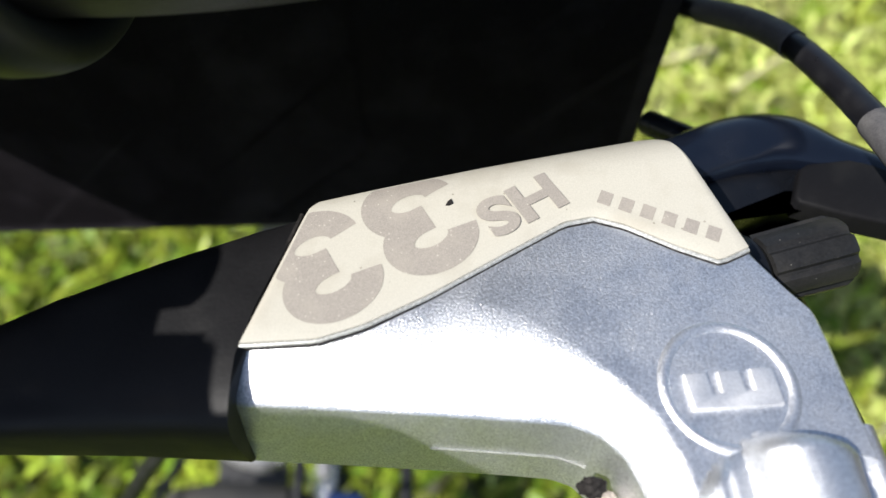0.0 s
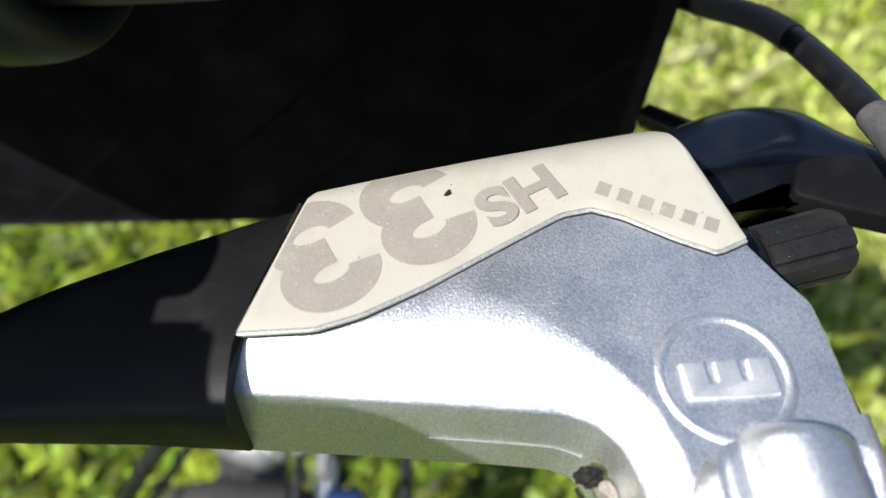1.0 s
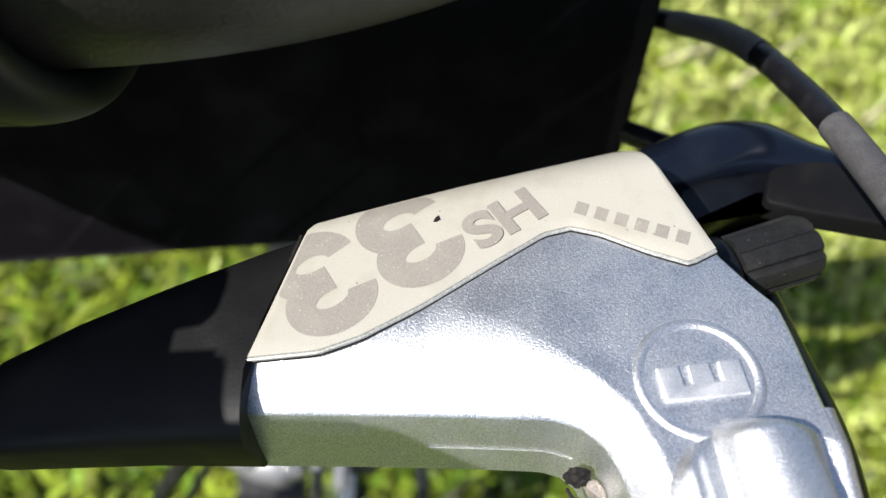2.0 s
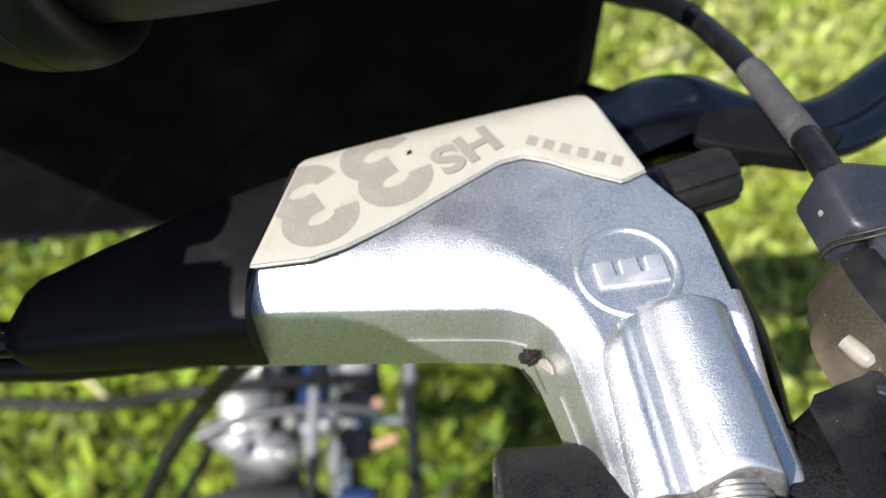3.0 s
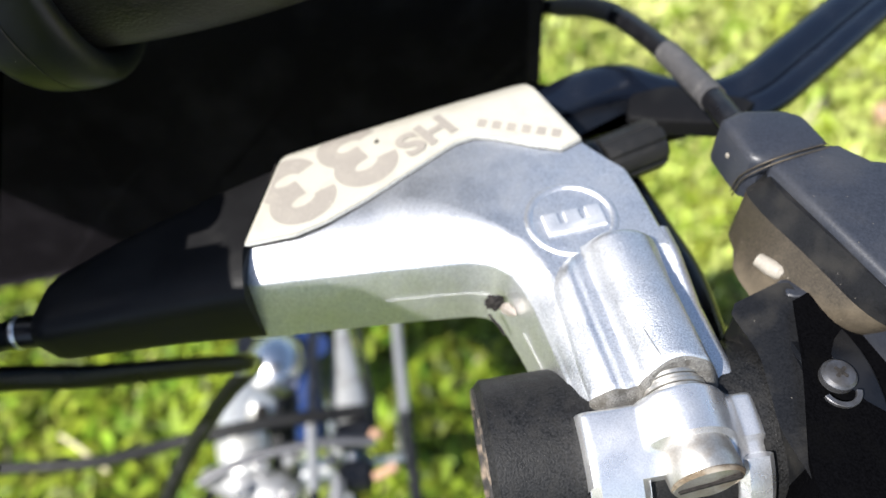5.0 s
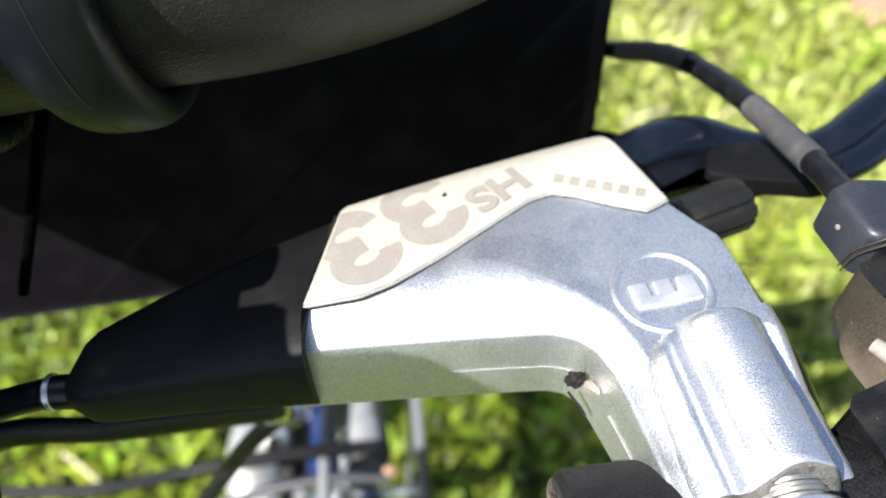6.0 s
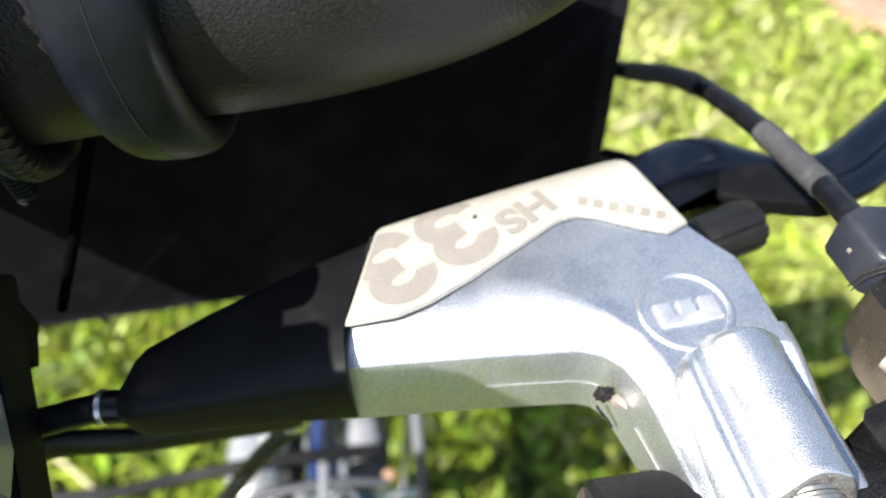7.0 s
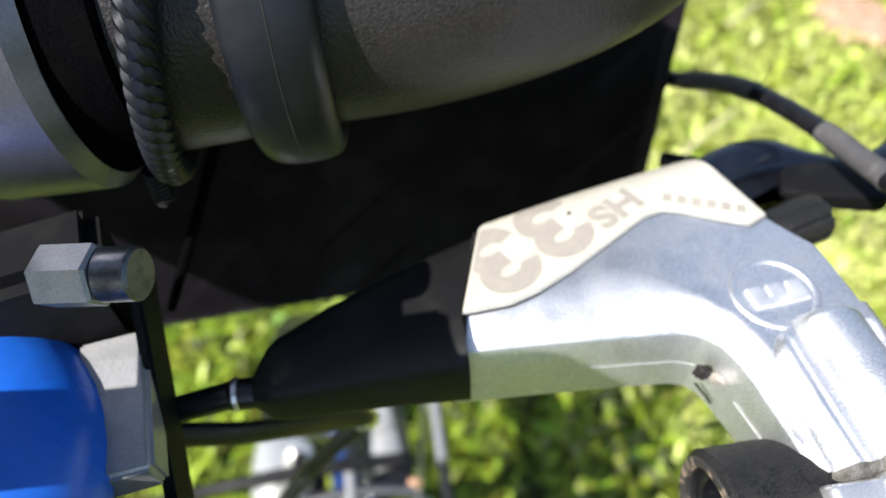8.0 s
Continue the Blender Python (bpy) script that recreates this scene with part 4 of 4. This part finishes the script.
# Knob and carrying arm, likewise added for the shading blocks.
part("neck_knob", cylinder((-0.1150, 0.0140, 1.0930), (-0.0980, 0.0140, 1.0985), 0.0050, 20, 0.001), STEM_BLACK, stem)
part("neck_tube", sweep(smooth_path([(-0.115, -0.010, 1.086), (-0.17, -0.010, 1.090), (-0.235, -0.005, 1.085), (-0.262, 0.002, 1.04), (-0.255, 0.02, 0.98), (-0.22, 0.03, 0.975), (-0.15, 0.035, 0.985), (-0.11, 0.038, 0.99)]), 0.0085, 18), STEM_BLACK, stem)

# ---- hoses at the boot ----
h1 = thing("brake_hose", "thin black hydraulic hose leaving the lever boot", "hose")
part("hose", sweep(smooth_path([(-0.0795, 0.0346, 1.0003), (-0.088, 0.0345, 0.9985), (-0.100, 0.034, 0.9960), (-0.13, 0.034, 0.985), (-0.16, 0.05, 0.95)]), 0.0030, 14), HOSE, h1)
h2 = thing("cable_housing", "black cable housing sagging below the lever boot", "cable")
part("housing", sweep(smooth_path([(-0.100, 0.002, 0.994), (-0.113, 0.024, 0.984), (-0.108, 0.043, 0.970), (-0.090, 0.052, 0.950), (-0.069, 0.0675, 0.920), (-0.0590, 0.0745, 0.905), (-0.0615, 0.0790, 0.894),
                                    (-0.0740, 0.0790, 0.880), (-0.0900, 0.0780, 0.858), (-0.1170, 0.0710, 0.820), (-0.160, 0.050, 0.750), (-0.205, 0.030, 0.67), (-0.225, 0.060, 0.59), (-0.195, 0.170, 0.548)]), 0.0034, 14), HOSE, h2)
part("end_sleeve", cylinder((-0.0620, 0.0725, 0.9090), (-0.0585, 0.0750, 0.9035), 0.0039, 16, 0.0005), CHROME, h2, "small bright end sleeve")

# ---- front fork and wheel far below ----
bike = thing("bicycle", "silver and dark blue bicycle front standing on the grass", "bicycle")
WC = Vector((-0.168, 0.290, 0.245))
wheel = part("wheel", band(WC, (1, 0, 0), (0, 0, 1), 0.185, 0.200, 0.012, 0, 360, 72), CHROME, bike, "spoked front wheel with silver rim")
part("tyre", sweep(arc(WC, (1, 0, 0), (0, 0, 1), 0.222, 0, 355, 71), 0.024, 16, up=(1, 0, 0), closed=True), TYRE, wheel, "dusty black tyre")
part("hub", cylinder(WC + Vector((-0.05, 0, 0)), WC + Vector((0.05, 0, 0)), 0.018, 24), CHROME, wheel)
for k in range(20):
    a = 2 * math.pi * k / 20
    part("spoke", cylinder(WC + Vector((0.02 * (-1) ** k, 0.017 * math.sin(a), 0.017 * math.cos(a))), WC + Vector((0, 0.188 * math.sin(a + 0.3), 0.188 * math.cos(a + 0.3))), 0.0012, 6), CHROME, wheel)
part("mudguard", band(WC, (1, 0, 0), (0, 0, 1), 0.258, 0.261, 0.030, -60, 75, 60, 0.001), HOSE, bike, "glossy black mudguard")
part("fork_leg", cylinder((-0.108, 0.285, 0.24), (-0.104, 0.288, 0.555), 0.012, 20), DARKBLUE, bike, "dark blue tube")
bm = bmesh.new()
bmesh.ops.create_uvsphere(bm, u_segments=36, v_segments=20, radius=1)
for v in bm.verts:
    v.co = Vector((v.co.x * 0.027, v.co.y * 0.031, v.co.z * 0.024)) + Vector((-0.140, 0.272, 0.560))
part("crown_dome", bm, CHROME, bike, "polished silver domed casting")
part("crown_arm", sweep(smooth_path([(-0.160, 0.268, 0.556), (-0.168, 0.245, 0.560), (-0.170, 0.215, 0.560), (-0.166, 0.186, 0.556), (-0.164, 0.176, 0.552)]), [float(v) for v in np.interp(np.linspace(0, 1, 33), [0, 0.2, 0.6, 0.9, 1], [0.012, 0.019, 0.023, 0.022, 0.008])], 24, flat=0.75), ALU_RAW, bike, "pale silver crown arm")
part("crown_knuckle", cylinder((-0.154, 0.228, 0.566), (-0.144, 0.222, 0.584), 0.011, 20, 0.003), ALU_RAW, bike, "rounded silver knuckle")
part("knuckle_hole", cylinder((-0.1490, 0.2180, 0.5780), (-0.1450, 0.2150, 0.5860), 0.0055, 16, 0.001), DARK, bike)
part("down_tube", cylinder((-0.116, 0.315, 0.548), (-0.112, 0.196, 0.545), 0.0135, 22, 0.002), DARKBLUE, bike, "dark blue tube")
part("crown_plate", sweep(smooth_path([(-0.205, 0.185, 0.54), (-0.175, 0.172, 0.55), (-0.150, 0.160, 0.55), (-0.120, 0.158, 0.545)]), [float(v) for v in np.interp(np.linspace(0, 1, 25), [0, 0.3, 0.8, 1], [0.008, 0.016, 0.018, 0.008])], 20), PALE_ALU, bike, "dull silver casting")
part("crown_foot", sweep([(-0.21, 0.120, 0.53), (-0.17, 0.112, 0.545), (-0.12, 0.112, 0.54), (-0.10, 0.118, 0.53)], [0.012, 0.022, 0.022, 0.010], 20), TYRE, bike, "black rubber bumper")
part("fin", sweep([(-0.080, 0.312, 0.555), (-0.079, 0.290, 0.556), (-0.077, 0.235, 0.553), (-0.076, 0.208, 0.550), (-0.076, 0.204, 0.550)], [0.004, 0.008, 0.015, 0.017, 0.006], 18, flat=0.6), SILVER, bike, "tapered silver arm")
part("fin_edge", sweep([(-0.066, 0.315, 0.56), (-0.060, 0.25, 0.557), (-0.056, 0.205, 0.553)], 0.003, 10), HOSE, bike)
part("lever_rod", sweep([(-0.103, 0.300, 0.575), (-0.104, 0.240, 0.578), (-0.106, 0.205, 0.575)], 0.0042, 10), HOSE, bike)
part("lever_rod", cylinder((-0.106, 0.203, 0.578), (-0.106, 0.145, 0.575), 0.0048, 14, 0.001), PALE_ALU, bike, "silver rod end")
part("lever_rod", cylinder((-0.106, 0.145, 0.574), (-0.106, 0.080, 0.568), 0.0042, 12), HOSE, bike)
part("stay", cylinder((-0.028, 0.330, 0.545), (-0.029, 0.205, 0.555), 0.0050, 12), PALE_ALU, bike, "thin dull silver stay")
part("stay", cylinder((-0.029, 0.208, 0.555), (-0.027, 0.090, 0.550), 0.0050, 12), HOSE, bike, "dark stay end")
part("stay", cylinder((-0.028, 0.320, 0.546), (-0.060, 0.300, 0.245), 0.0040, 12), PALE_ALU, bike, "thin dull silver stay")
part("axle", cylinder((-0.235, 0.290, 0.245), (-0.045, 0.290, 0.245), 0.006, 14), CHROME, bike)
part("cable", sweep(smooth_path([(-0.42, 0.222, 0.553), (-0.30, 0.208, 0.556), (-0.208, 0.201, 0.585), (-0.130, 0.203, 0.588), (-0.060, 0.206, 0.575)]), 0.0058, 12), RUBBER, bike, "black cable")
part("cable", sweep(smooth_path([(-0.20, 0.168, 0.57), (-0.16, 0.180, 0.575), (-0.10, 0.184, 0.575), (-0.055, 0.180, 0.570)]), 0.0045, 12), DULL_STEEL, bike, "dull steel arm")
part("pivot_block", block((-0.072, 0.192, 0.562), (0.036, 0.022, 0.020), 0.004, (0, 0, 8)), GLOSS, bike)
part("pivot_block", block((-0.075, 0.160, 0.552), (0.030, 0.024, 0.020), 0.004, (0, 0, -6)), GLOSS, bike)
for x, y in ((-0.128, 0.178), (-0.150, 0.176), (-0.092, 0.172), (-0.125, 0.150), (-0.165, 0.158)):
    part("nut", cylinder((x, y, 0.555), (x + 0.002, y - 0.004, 0.575), 0.0062, 6, 0.001), CHROME, bike)
part("pad", block((-0.090, 0.145, 0.560), (0.011, 0.026, 0.016), 0.003), PALE_ALU, bike)
part("tube_end", cylinder((-0.088, 0.118, 0.545), (-0.060, 0.116, 0.545), 0.010, 18, 0.002), DARKBLUE, bike, "dark blue tube end")
part("end_cap", cylinder((-0.059, 0.189, 0.566), (-0.051, 0.184, 0.574), 0.0045, 12, 0.001), ORANGE, bike, "orange cap")
part("end_cap", cylinder((-0.060, 0.154, 0.560), (-0.040, 0.160, 0.562), 0.0040, 12, 0.001), ORANGE, bike, "orange cap")
